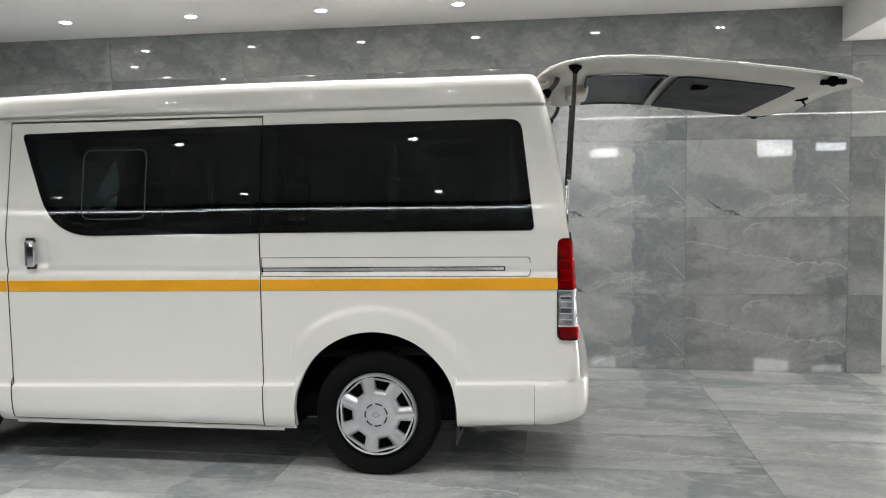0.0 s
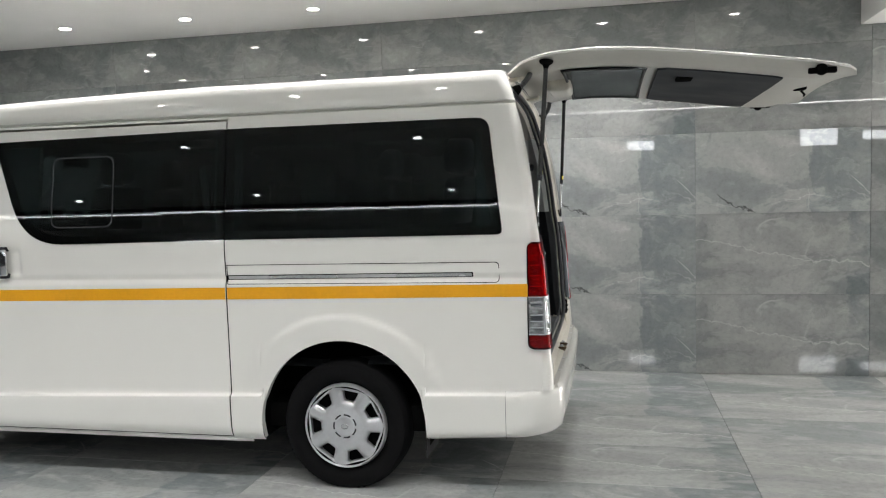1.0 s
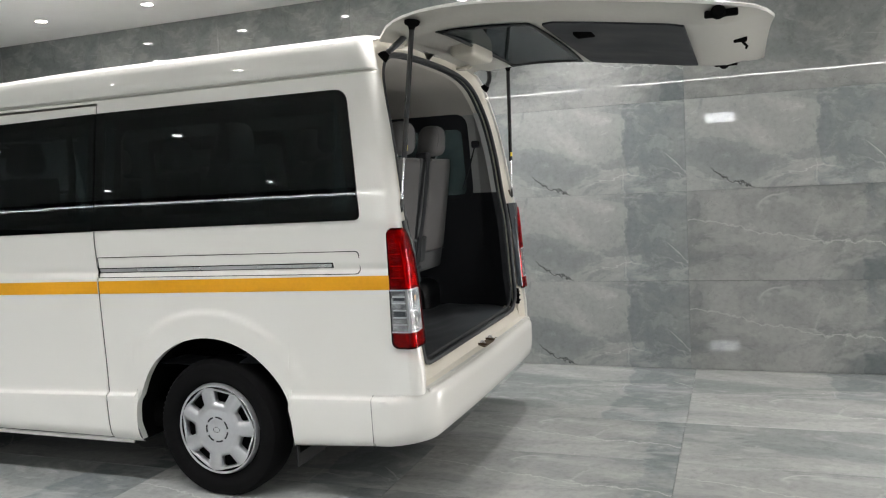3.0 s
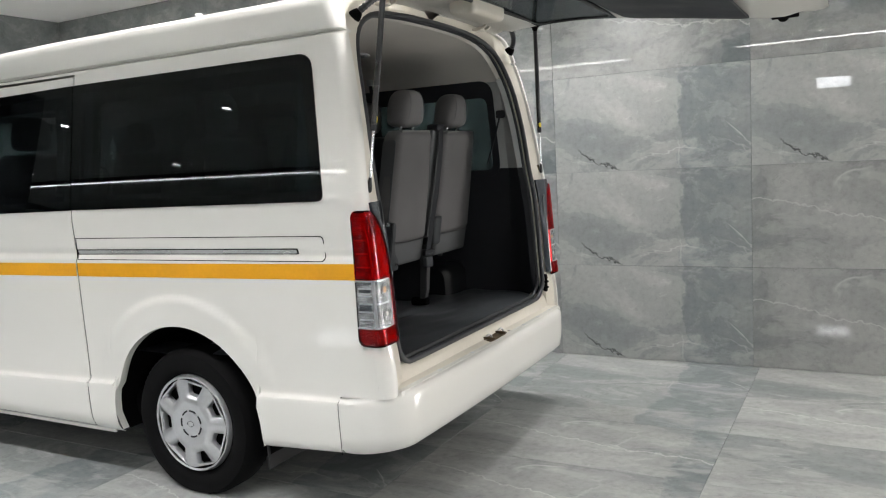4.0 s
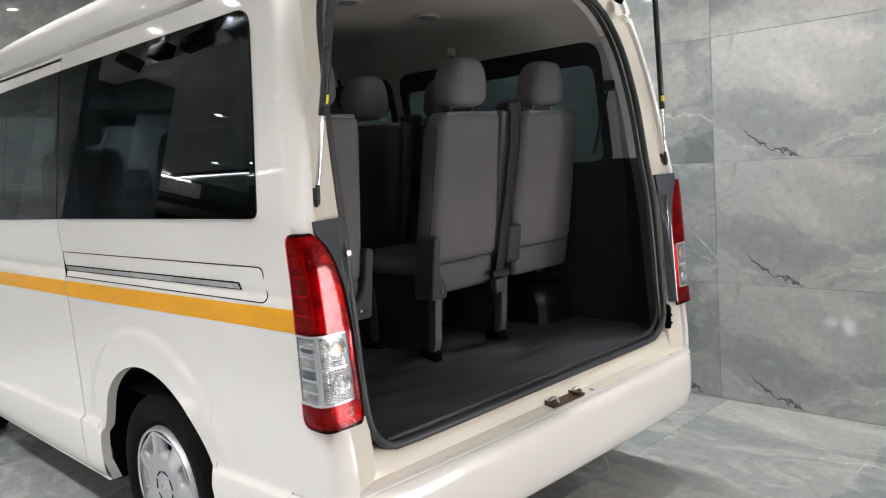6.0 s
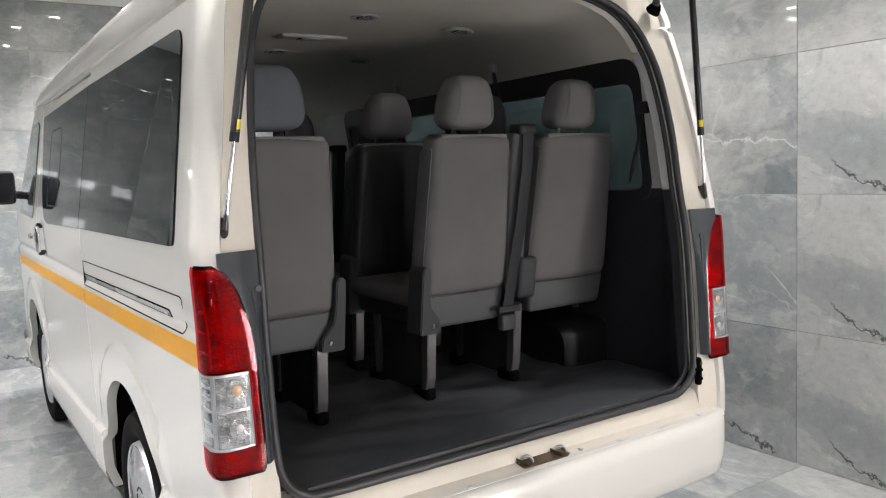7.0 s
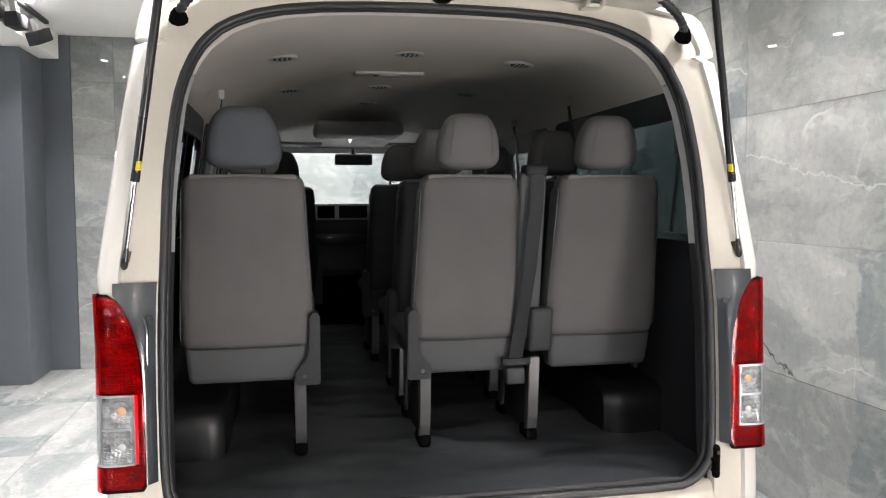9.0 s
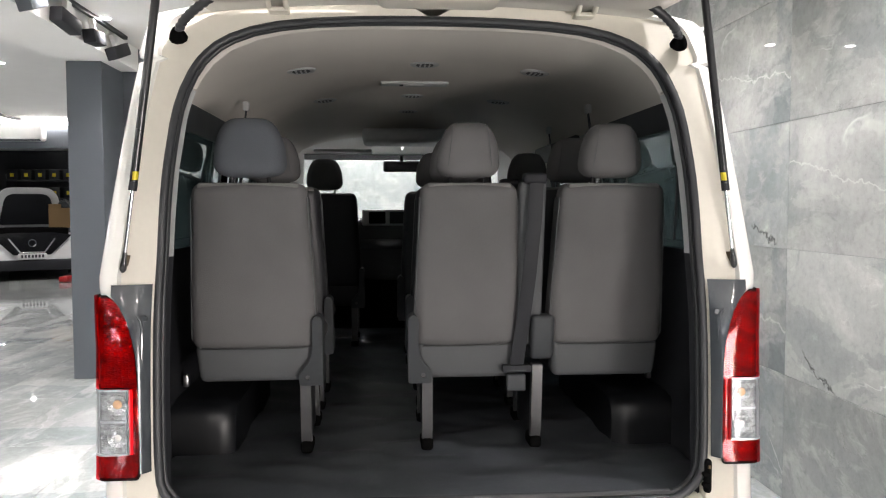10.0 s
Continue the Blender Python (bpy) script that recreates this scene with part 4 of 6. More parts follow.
for sgn in (-1, 1):
    lampo = part("tail_lamp", lens(0.806, 0.984, sgn, 0.0035, 0.01, 0.85, depth=0.004), M_REFL, van, "red and clear rear lamp cluster")
    part("lamp_gasket", lens(0.733, 1.2445, sgn, 0.002, -0.03, 1.01, m=26, round_top=0.03, round_bot=0.03, depth=0.006), M_UNDER, lampo, "black gap round the lamp")
    part("red_reflector", lens(0.990, 1.236, sgn, 0.0035, 0.02, 0.98, m=26, round_top=0.03, depth=0.004), M_REDREFL, lampo, "prismatic reflector behind the red lens")
    part("red_reflector", lens(0.742, 0.802, sgn, 0.0035, 0.02, 0.98, m=12, round_bot=0.03, depth=0.004), M_REDREFL, lampo, "prismatic reflector behind the red lens")
    part("red_reflector", lens(0.803, 0.988, sgn, 0.0035, 0.866, 0.985, n=6, depth=0.004), M_REDREFL, lampo, "prismatic reflector behind the red lens")
    part("red_lens", lens(0.985, 1.243, sgn, 0.011, m=26, round_top=0.03, depth=0.003), M_REDLENS, lampo, "glossy red lens")
    part("red_lens", lens(0.738, 0.805, sgn, 0.011, m=14, round_bot=0.03, depth=0.003), M_REDLENS, lampo, "glossy red lens")
    part("red_lens_strip", lens(0.805, 0.985, sgn, 0.011, 0.86, 1.0, 6, depth=0.003), M_REDLENS, lampo, "red lens strip")
    part("clear_lens", lens(0.806, 0.984, sgn, 0.011, 0.0, 0.855, depth=0.003), M_CLEAR, lampo, "clear lens over silver reflectors")
    part("lens_frame", lens(0.9805, 0.9865, sgn, 0.0117, 0.0, 0.868, m=2), M_HUB, lampo, "pale frame of the clear lens")
    part("lens_frame", lens(0.8035, 0.8085, sgn, 0.0117, 0.0, 0.868, m=2), M_HUB, lampo, "pale frame of the clear lens")
    part("lens_frame", lens(0.806, 0.984, sgn, 0.0117, 0.852, 0.868, n=2), M_HUB, lampo, "pale frame of the clear lens")
    # louvres in the flank half, an upright bar at the corner, bulbs in the rear half
    for z in (0.838, 0.868, 0.898, 0.928, 0.955):
        part("reflector_rib", lens(z - 0.003, z + 0.003, sgn, 0.0075, 0.05, 0.36, n=8, m=2, depth=0.006), M_HUB, lampo)
    part("reflector_rib", lens(0.868, 0.898, sgn, 0.0055, 0.07, 0.34, n=8, m=3, depth=0.003), M_SLATEPL, lampo, "dull grey field between the louvres")
    part("reflector_rib", lens(0.940, 0.958, sgn, 0.0055, 0.07, 0.34, n=8, m=3, depth=0.003), M_SLATEPL, lampo, "dull grey field between the louvres")
    part("reflector_rib", lens(0.808, 0.982, sgn, 0.0082, 0.37, 0.43, n=3, depth=0.008), M_HUB, lampo, "bright upright bar between the chambers")
    part("reflector_rib", lens(0.893, 0.899, sgn, 0.0075, 0.44, 0.84, n=8, m=2, depth=0.006), M_HUB, lampo)
    for z in (1.035, 1.085, 1.135, 1.182):
        part("reflector_rib", lens(z - 0.0025, z + 0.0025, sgn, 0.0065, 0.06, 0.36, n=8, m=2, depth=0.005), M_RED, lampo, "red rib behind the lens")
    part("reflector_rib", lens(1.0, 1.19, sgn, 0.007, 0.385, 0.415, n=2, m=8, depth=0.006), M_RED, lampo, "red rib behind the lens")
    for z, tint, wide in ((0.944, M_AMBER, 0.0125), (0.852, M_CLEARBULB, 0.010)):
        p = rear_place(s_at(0.888, z, LAMP_R), z, 0.004, LAMP_R)
        bowl = part("reflector_bowl", lathe([(0.0003, 0.0), (0.010, 0.0005), (0.018, 0.002), (0.027, 0.0045), (0.0275, 0.003)], 24), M_REFL, lampo, "round bright reflector")
        bowl.matrix_basis = pose(p[0], p[1] * -sgn, p[2], 0, 0, -90)
        part("bulb", lathe([(0.0003, 0.0), (wide * 0.85, 0.0008), (wide, 0.002), (wide * 0.7, 0.0036), (0.0003, 0.0042)], 16), tint, bowl, "small lamp bulb")
    # slate panel between lamp and opening
    rows = []
    for z in np.linspace(0.752, 1.272, 18):
        zi = min(z, 1.243)
        y0 = min(LAMP_IN(zi) - 0.001, 0.905)
        e0, e1 = s_at(y0, z), s_at(OPEN_Y(z) + 0.012, z)
        rows.append([(p[0], p[1] * -sgn, p[2]) for p in (rear_place(e0 + (e1 - e0) * k / 6, z, 0.010 - 0.026 * (k / 6) ** 1.6) for k in range(7))])
    bm = finish(sheet(rows))
    bmesh.ops.solidify(bm, geom=bm.faces[:], thickness=0.012)
    pan = part("pillar_panel", bm, M_SLATEPL, van, "slate-grey plastic panel beside the lamp")
    ridge = []
    for z in np.linspace(0.77, 1.245, 20):
        y = OPEN_Y(z) + 0.032 + 0.055 * smooth01((z - 1.14) / 0.09) ** 2
        p = rear_place(s_at(y, z), z, 0.0)
        ridge.append((p[0] - 0.001, p[1] * -sgn, p[2]))
    part("panel_ridge", tube(ridge, 0.0045, 8), M_SLATEPL, pan, "rounded moulded ridge")
    p = rear_place(s_at(0.815, 1.18), 1.18, 0.008)
    part("panel_clip", lathe([(0.0003, 0.0), (0.008, 0.0), (0.009, 0.004)], 12), M_SLATEPL, pan).matrix_basis = pose(p[0] + 0.003, p[1] * -sgn, p[2], 0, 0, 90)

# bumper and rear sill
SEC = [(-0.085, 0.542), (-0.03, 0.546), (-0.008, 0.545), (0.004, 0.538), (0.010, 0.522), (0.012, 0.49), (0.012, 0.42), (0.009, 0.37), (0.0, 0.315), (-0.022, 0.291), (-0.08, 0.286)]


def bumper_rows(sgn):
    rows = []
    path_ = [(x, 0.950 - narrow(x, 0.45), 0.0) for x in np.linspace(0.8235, 0.93, 5)]
    path_ += [(0.93 + 0.152 * math.sin(a), 0.776 + 0.152 * math.cos(a), a) for a in np.linspace(0.12, math.pi / 2, 9)]
    path_ += [(1.082 + 0.014 * (1 - (y / 0.79) ** 2), y, math.pi / 2) for y in (0.74, 0.55, 0.4, 0.2, 0.0)]
    for x, y, a in path_:
        f = smooth01((x - 0.83) / 0.13)
        row = []
        for o, z in SEC:
            low = 0.545 - 0.253 * (1 - 0.08 * smooth01((x - 0.86) / 0.22))
            top = 0.519 + 0.026 * smooth01((x - 0.84) / 0.16)
            zb = low + (z - 0.286) * (top - low) / 0.259
            zr = zb
            for _ in range(4):
                zr = zb - rise(0.82, zr)
            flush = (half(0.235 + (zb - 0.288) * 2.13) if zb < 0.335 else half(zr)) - 0.951
            ox = flush + ((o + 0.004 if z < 0.53 else o) - flush) * f if o > -0.03 else o
            row.append((x + ox * math.sin(a), sgn * (y + ox * math.cos(a)), zb))
        rows.append(row)
    return rows


bm = bmesh.new()
for sgn in (-1, 1):
    sheet(bumper_rows(sgn), bm)
rows = [[(0.8235 + d, -(half(z) + 0.0009 - narrow(0.8235, z)), z + rise(0.8235, z)) for d in (-0.0008, 0.0008)] for z in (0.295, 0.31, 0.33, 0.36, 0.39, 0.42, 0.44, 0.456)]
part("bumper_gap", thicken(finish(sheet(rows)), 0.001), M_UNDER, van, "narrow dark gap before the bumper", False)
bumper = part("rear_bumper", thicken(finish(bm), 0.006), M_PAINT, van, "cream-white wraparound rear bumper")
bm = bmesh.new()
rows = []
for x, z in ((0.93, 0.618), (0.985, 0.616), (1.0, 0.608), (1.012, 0.585), (1.022, 0.560), (1.04, 0.549), (1.062, 0.5475), (1.07, 0.53)):
    rows.append([(x + 0.012 * (1 - (y / 0.86) ** 2) * (x > 1.03), y, z + (0.02 * smooth01((abs(y) - 0.70) / 0.12) if x < 1.02 else 0)) for y in np.linspace(-0.87, 0.87, 41)])
sheet(rows[:6], bm)
part("rear_sill", finish(bm), M_JAMB, van, "cream painted loading sill")
part("bumper_ledge", finish(sheet(rows[5:])), M_PAINT, bumper, "cream-white top of the bumper")
for y, x in ((-0.55, 1.055), (-0.25, 1.06), (0.35, 1.06), (0.55, 1.058), (0.75, 1.05)):
    part("bumper_clip", box(x - 0.008, x + 0.008, y - 0.009, y + 0.009, 0.546, 0.5505, 0.0015), M_HUB, bumper, "small metal clip")
latch = part("tailgate_striker", plate(rounded([(-0.055, 1.012), (0.145, 1.012), (0.135, 1.058), (-0.045, 1.058)], 0.014, 4), lambda a, b, d: (b, a, 0.5475 + (1.068 - b) * 0.25 + d), -0.004, 0.003), M_RUST, van, "oily brown lock striker on the sill")
for yc in (-0.022, 0.112):
    loop = [(1.036 + 0.006 * math.cos(q), yc + 0.020 * math.cos(q), 0.556 + 0.022 * math.sin(q)) for q in np.linspace(-0.15, math.pi + 0.15, 16)]
    part("striker_loop", tube(loop, 0.005, 10), M_STEEL, latch, "worn steel loop")
    part("striker_cup", lathe([(0.0004, 0.0), (0.022, 0.0), (0.031, 0.006), (0.033, 0.012), (0.028, 0.013)], 24), M_RUST, latch, "round pressed cup").matrix_basis = pose(1.032, yc, 0.551, 72)
part("striker_bolt", lathe([(0.0003, 0.0), (0.009, 0.0), (0.010, 0.006), (0.0003, 0.0075)], 6), M_STEEL, latch, "bright bolt head").matrix_basis = pose(1.045, 0.19, 0.548, 90)


# rubber seal round the opening
def opening_outline(out=0.0):
    pts = []
    ro = 0.12
    for k in range(7):
        pts.append((0.60 * k / 6, 0.617))
    for k in range(1, 8):
        a = math.pi / 2 * k / 7
        pts.append((0.788 - ro + ro * math.sin(a), 0.617 + ro - ro * math.cos(a)))
    for z in np.linspace(0.80, 1.88, 22):
        pts.append((OPEN_Y(z), z))
    pts += [(y, z - 0.002) for y, z in ROOF_OPEN[1:]]
    both = [(y, z) for y, z in pts] + [(-y, z) for y, z in reversed(pts[1:-1])]
    return both


outl = opening_outline()
part("door_seal", tube([(REAR_X(max(z, 0.5)) - 0.036 - 0.014 * smooth01((0.72 - z) / 0.1), y, z) for y, z in outl], 0.0125, 10, closed=True), M_SEAL, van, "black rubber seal round the tailgate opening")
part("door_seal", tube([(REAR_X(max(z, 0.5)) - 0.064 - 0.018 * smooth01((0.72 - z) / 0.1), y * 0.992, z if z < 1.5 else z - 0.004) for y, z in outl], 0.009, 10, closed=True), M_SEAL, van, "black rubber seal round the tailgate opening")
st = part("door_catch", box(1.0, 1.026, 0.786, 0.808, 0.640, 0.742, 0.0105, 4), M_UNDER, van, "black rubber door stop")
for z in (0.668, 0.700):
    part("catch_hook", box(1.012, 1.034, 0.778, 0.800, z - 0.006, z + 0.005, 0.003), M_UNDER, st, "small black hook")
part("catch_hole", box(1.02, 1.029, 0.793, 0.803, 0.715, 0.727, 0.003), M_RUST, st)

# ---- tailgate ----
T_Z = curve([0.83, 0.88, 0.98, 1.12, 1.30, 1.72, 2.05, 2.22, 2.46], [2.085, 2.115, 2.142, 2.156, 2.156, 2.116, 2.070, 2.045, 2.006])
T_W = curve([0.83, 0.90, 1.0, 1.15, 1.45, 1.9, 2.24, 2.35, 2.42, 2.46], [0.66, 0.74, 0.79, 0.82, 0.83, 0.83, 0.815, 0.79, 0.73, 0.60])
tx = [0.83, 0.86, 0.90, 0.95, 1.0, 1.05, 1.10, 1.2, 1.3, 1.4, 1.5, 1.55, 1.65, 1.8, 1.95, 2.10, 2.2, 2.28, 2.34, 2.39, 2.43, 2.46]
fr = [0.0, 0.2, 0.4, 0.6, 0.74, 0.82, 0.9, 0.96, 1.0]


def gate_out(x, f):
    w = T_W(x)
    return (x, f * w, T_Z(x) + 0.04 * (1 - f * f) - 0.012 * max(0, (f - 0.9) / 0.1) ** 2)


def gate_in(x, f):
    w = T_W(x)
    deep = 0.062 * smooth01((1 - f) / 0.2) * smooth01((x - 0.83) / 0.12) * smooth01((2.465 - x) / 0.24)
    return (x, f * w * 0.995, T_Z(x) + 0.032 * (1 - f * f) - 0.022 - deep)


def gate_rows(fn):
    ff = [-f for f in fr[::-1]] + fr[1:]
    return [[(p[0], math.copysign(p[1], f) if f else 0.0, p[2]) for f in ff for p in (fn(x, abs(f)),)] for x in tx], ff


def gate_keep(i, j):
    rows_, ff = gate_rows_out
    f = (ff[j] + ff[j + 1]) / 2
    x = (tx[i] + tx[i + 1]) / 2
    return not (abs(f) < 0.74 and 1.10 < x < 1.50)


gate_rows_out = gate_rows(gate_out)
gate_rows_in = gate_rows(gate_in)
bm = bmesh.new()
sheet(gate_rows_out[0], bm, gate_keep)
o, n_ = gate_rows_out[0], gate_rows_in[0]
for a, b in ((o[0], n_[0]), (o[-1], n_[-1]), ([r[0] for r in o], [r[0] for r in n_]), ([r[-1] for r in o], [r[-1] for r in n_])):
    sheet([a, b], bm)
i0, i1 = tx.index(1.10), tx.index(1.5)
j0, j1 = 4, len(gate_rows_out[1]) - 5
for a, b in ((o[i0][j0:j1 + 1], n_[i0][j0:j1 + 1]), (o[i1][j0:j1 + 1], n_[i1][j0:j1 + 1]), ([r[j0] for r in o[i0:i1 + 1]], [r[j0] for r in n_[i0:i1 + 1]]), ([r[j1] for r in o[i0:i1 + 1]], [r[j1] for r in n_[i0:i1 + 1]])):
    sheet([a, b], bm)
gate = part("tailgate", finish(bm), M_PAINT, van, "open tailgate, cream-white, raised level with the roof")
# underside gets the darkened cream, its shade painted in
part("inner_skin", finish(sheet(gate_rows_in[0], None, gate_keep)), M_GATESHADE, gate, "cream inner pressing, greyed for the shade under the raised gate")
rows = [[(x, y, gate_in(x, min(1, abs(y) / T_W(x)))[2] - 0.003) for y in np.linspace(-0.64, 0.64, 15)] for x in np.linspace(1.09, 1.51, 6)]
part("tailgate_window", thicken(finish(sheet(rows)), 0.004), M_GATEGLASS, gate, "dark tinted rear window")
ring = rounded([(1.10, -0.60), (1.50, -0.60), (1.50, 0.60), (1.10, 0.60)], 0.06, 6)
part("window_gasket", tube([(x, y, gate_in(x, abs(y) / T_W(x))[2] - 0.002) for x, y in ring], 0.008, 8, closed=True), M_RUBBER, gate, "black window gasket")
rows = []
for x in np.linspace(1.56, 2.13, 12):
    w = 0.66 - 0.05 * smooth01((1.62 - x) / 0.06) - 0.03 * smooth01((x - 2.08) / 0.05)
    rows.append([(x, y, gate_in(x, 0.4)[2] - 0.014 + 0.004 * (abs(y) / w) ** 6) for y in np.linspace(-w, w, 15)])
trim = part("tailgate_trim", thicken(finish(sheet(rows)), 0.012), M_GATETRIM, gate, "dark grey inner trim panel")
zt = gate_in(1.72, 0.4)[2] - 0.02
part("pull_handle", box(1.66, 1.74, -0.47, -0.36, zt - 0.014, zt + 0.006, 0.006), M_UNDER, trim, "black recessed pull handle")
part("brake_light_cover", box(0.985, 1.115, -0.17, 0.17, gate_in(1.05, 0.1)[2] - 0.062, gate_in(1.05, 0.1)[2] + 0.02, 0.026, 4), M_JAMB, gate, "cream moulded cover above the window")
for sgn in (-1, 1):
    z = gate_out(2.28, 1.0)[2] - 0.04
    sp = part("rubber_stop", lathe([(0.0003, -0.02), (0.022, -0.02), (0.028, 0.0), (0.022, 0.012), (0.0003, 0.014)], 14), M_UNDER, gate, "black rubber stop")
    sp.matrix_basis = pose(2.26, sgn * 0.79, z + 0.01, 0, 0, 0)
    part("stop_bracket", box(2.21, 2.33, sgn * 0.765 - 0.012, sgn * 0.765 + 0.012, z - 0.005, z + 0.022, 0.006), M_UNDER, gate)
zl = gate_in(2.34, 0.0)[2]
lk = part("tailgate_lock", box(2.31, 2.37, -0.035, 0.035, zl - 0.010, zl + 0.01, 0.006), M_UNDER, gate, "black lock with a hanging catch")
part("lock_catch", tube([(2.35, 0.02, zl - 0.01), (2.37, 0.02, zl - 0.032), (2.362, 0.02, zl - 0.042)], 0.006), M_UNDER, lk)

# gas struts
for sgn in (-1, 1):
    a, b = Vector((0.985, sgn * 0.877, 1.327)), Vector((1.03, sgn * 0.755, 2.10))
    at = lambda t: tuple(a + (b - a) * t)
    strut = part("gas_strut", tube([at(0.292), at(0.302), at(0.98), at(1.0)], 0.0115, 14), M_STRUT, van, "black gas strut holding the tailgate")
    part("piston_rod", tube([at(0.02), at(0.33)], 0.0055, 10), M_CHROME, strut, "thin chrome piston rod")
    part("strut_label", sheet([[tuple(Vector(at(t)) + Vector((math.cos(q), math.sin(q), 0)) * 0.0122) for q in np.linspace(0.6 * -sgn - 0.7, 0.6 * -sgn + 0.7, 7)] for t in (0.304, 0.334)]), M_YELLOW, strut, "yellow label band")
    part("strut_collar", tube([at(0.267), at(0.297)], 0.0118, 12), M_BLACK, strut)
    ball = part("strut_joint", tube([at(-0.028), at(-0.018), at(0.004), at(0.03), at(0.045)], 0.012, 12, radii=[0.004, 0.0095, 0.0095, 0.0065, 0.006]), M_STRUT, strut, "black ball joint")
    part("joint_plate", tube([tuple(Vector(at(-0.05)) + Vector((-0.022, 0, 0))), tuple(Vector(at(0.035)) + Vector((-0.022, 0, 0)))], 0.012, 6), M_RUST, strut, "dull metal mounting plate")
    part("joint_stud", tube([tuple(Vector(at(-0.008)) + Vector((-0.026, 0, 0))), at(-0.008)], 0.005, 8), M_STEEL, strut)
    part("strut_mount", tube([at(0.965), at(0.985), at(1.0), at(1.015)], 0.02, 10, radii=[0.012, 0.016, 0.032, 0.036]), M_UNDER, strut)
    # corrugated loom and hinge
    p0, p1, p2, p3 = (0.875, sgn * 0.742, 1.975), (0.93, sgn * 0.735, 2.02), (0.945, sgn * 0.66, 2.055), (0.94, sgn * 0.60, 2.10)
    pts = []
    for k in range(25):
        t = k / 24
        pts.append(tuple((1 - t) ** 3 * p + 3 * t * (1 - t) ** 2 * q + 3 * t * t * (1 - t) * r_ + t**3 * s_ for p, q, r_, s_ in zip(p0, p1, p2, p3)))
    loom = part("wiring_loom", tube(pts, 0.013, 10, radii=[0.0145 if k % 2 else 0.0115 for k in range(25)]), M_SEAL, van, "black corrugated wiring sleeve")
    part("loom_boot", tube([p0, (0.888, sgn * 0.741, 1.985), (0.90, sgn * 0.738, 1.995)], 0.02, 10, radii=[0.027, 0.023, 0.015]), M_UNDER, loom)
    part("loom_boot", tube([pts[-3], pts[-2], pts[-1]], 0.02, 10, radii=[0.015, 0.022, 0.027]), M_UNDER, loom)
    hg = part("tailgate_hinge", box(0.80, 0.86, sgn * 0.46 - 0.03, sgn * 0.46 + 0.03, 2.062, 2.075, 0.003), M_JAMB, van, "cream hinge bracket")
    part("hinge_arm", tube([(0.84, sgn * 0.46 - 0.025, 2.07), (0.875, sgn * 0.46 - 0.025, 2.075), (0.90, sgn * 0.46 - 0.025, 2.10)], 0.008), M_JAMB, hg)
    part("hinge_arm", tube([(0.84, sgn * 0.46 + 0.025, 2.07), (0.875, sgn * 0.46 + 0.025, 2.075), (0.90, sgn * 0.46 + 0.025, 2.10)], 0.008), M_JAMB, hg)

# ---- inside the van ----
LX = [-2.45, -2.2, -1.95, -1.74, -1.4, -1.0, -0.62, -0.50, -0.455, -0.2, 0.1, 0.455, 0.60, 0.70, 0.78]
LZ = [0.60, 0.70, 0.79, 0.9, 1.1, 1.27, 1.325, 1.345, 1.45, 1.6, 1.75, 1.80, 1.835]
IN_ROOF = [(0.823, 1.835), (0.795, 1.868), (0.765, 1.905), (0.71, 1.95), (0.63, 1.985), (0.52, 2.012), (0.38, 2.034), (0.2, 2.046), (0.0, 2.05)]


def rear_shift(k, y, z, x):
    """The headliner dips to the header of the opening at its rear end."""
    if x < 0.75:
        return y, z
    pairs = [(0.722, 1.848), (0.704, 1.885), (0.676, 1.925), (0.62, 1.972), (0.545, 2.005), (0.46, 2.026), (0.35, 2.040), (0.2, 2.047), (0.0, 2.049)]
    return pairs[k]


LCOLS = LX + [0.79, 0.795, 0.80]


def lin_pt(i, x, z, sgn):
    last = x > 0.797
    if x == 0.795:
        return (REAR_X(max(z, 0.5)) - 0.094, sgn * (OPEN_Y(z) - 0.013), z)
    xx = 0.78 if x == 0.79 else (REAR_X(max(z, 0.5)) - 0.062 if last else x)
    if x == 0.79:
        xx = 0.5 * (0.78 + REAR_X(max(z, 0.5)) - 0.062)
    w = half_width(z) - 0.055
    t = 1.0 if last else (0.6 if x == 0.79 else 0.0)
    return (xx, sgn * (w + (OPEN_Y(z) - 0.006 - w) * t), z)


def lining(sgn, zlo, zhi):
    rows = [[lin_pt(i, x, z, sgn) for x in LCOLS] for i, z in enumerate(LZ) if zlo <= z <= zhi]
    zz = [z for z in LZ if zlo <= z <= zhi]

    def ok(i, j):
        x, z = (LCOLS[j] + LCOLS[j + 1]) / 2, (zz[i] + zz[i + 1]) / 2
        if abs(x) < 0.455 and z < 0.79:
            return False
        return not (1.325 < z < 1.80 and (-1.74 < x < -0.62 or -0.50 < x < 0.70))

    return finish(sheet(rows, None, ok))


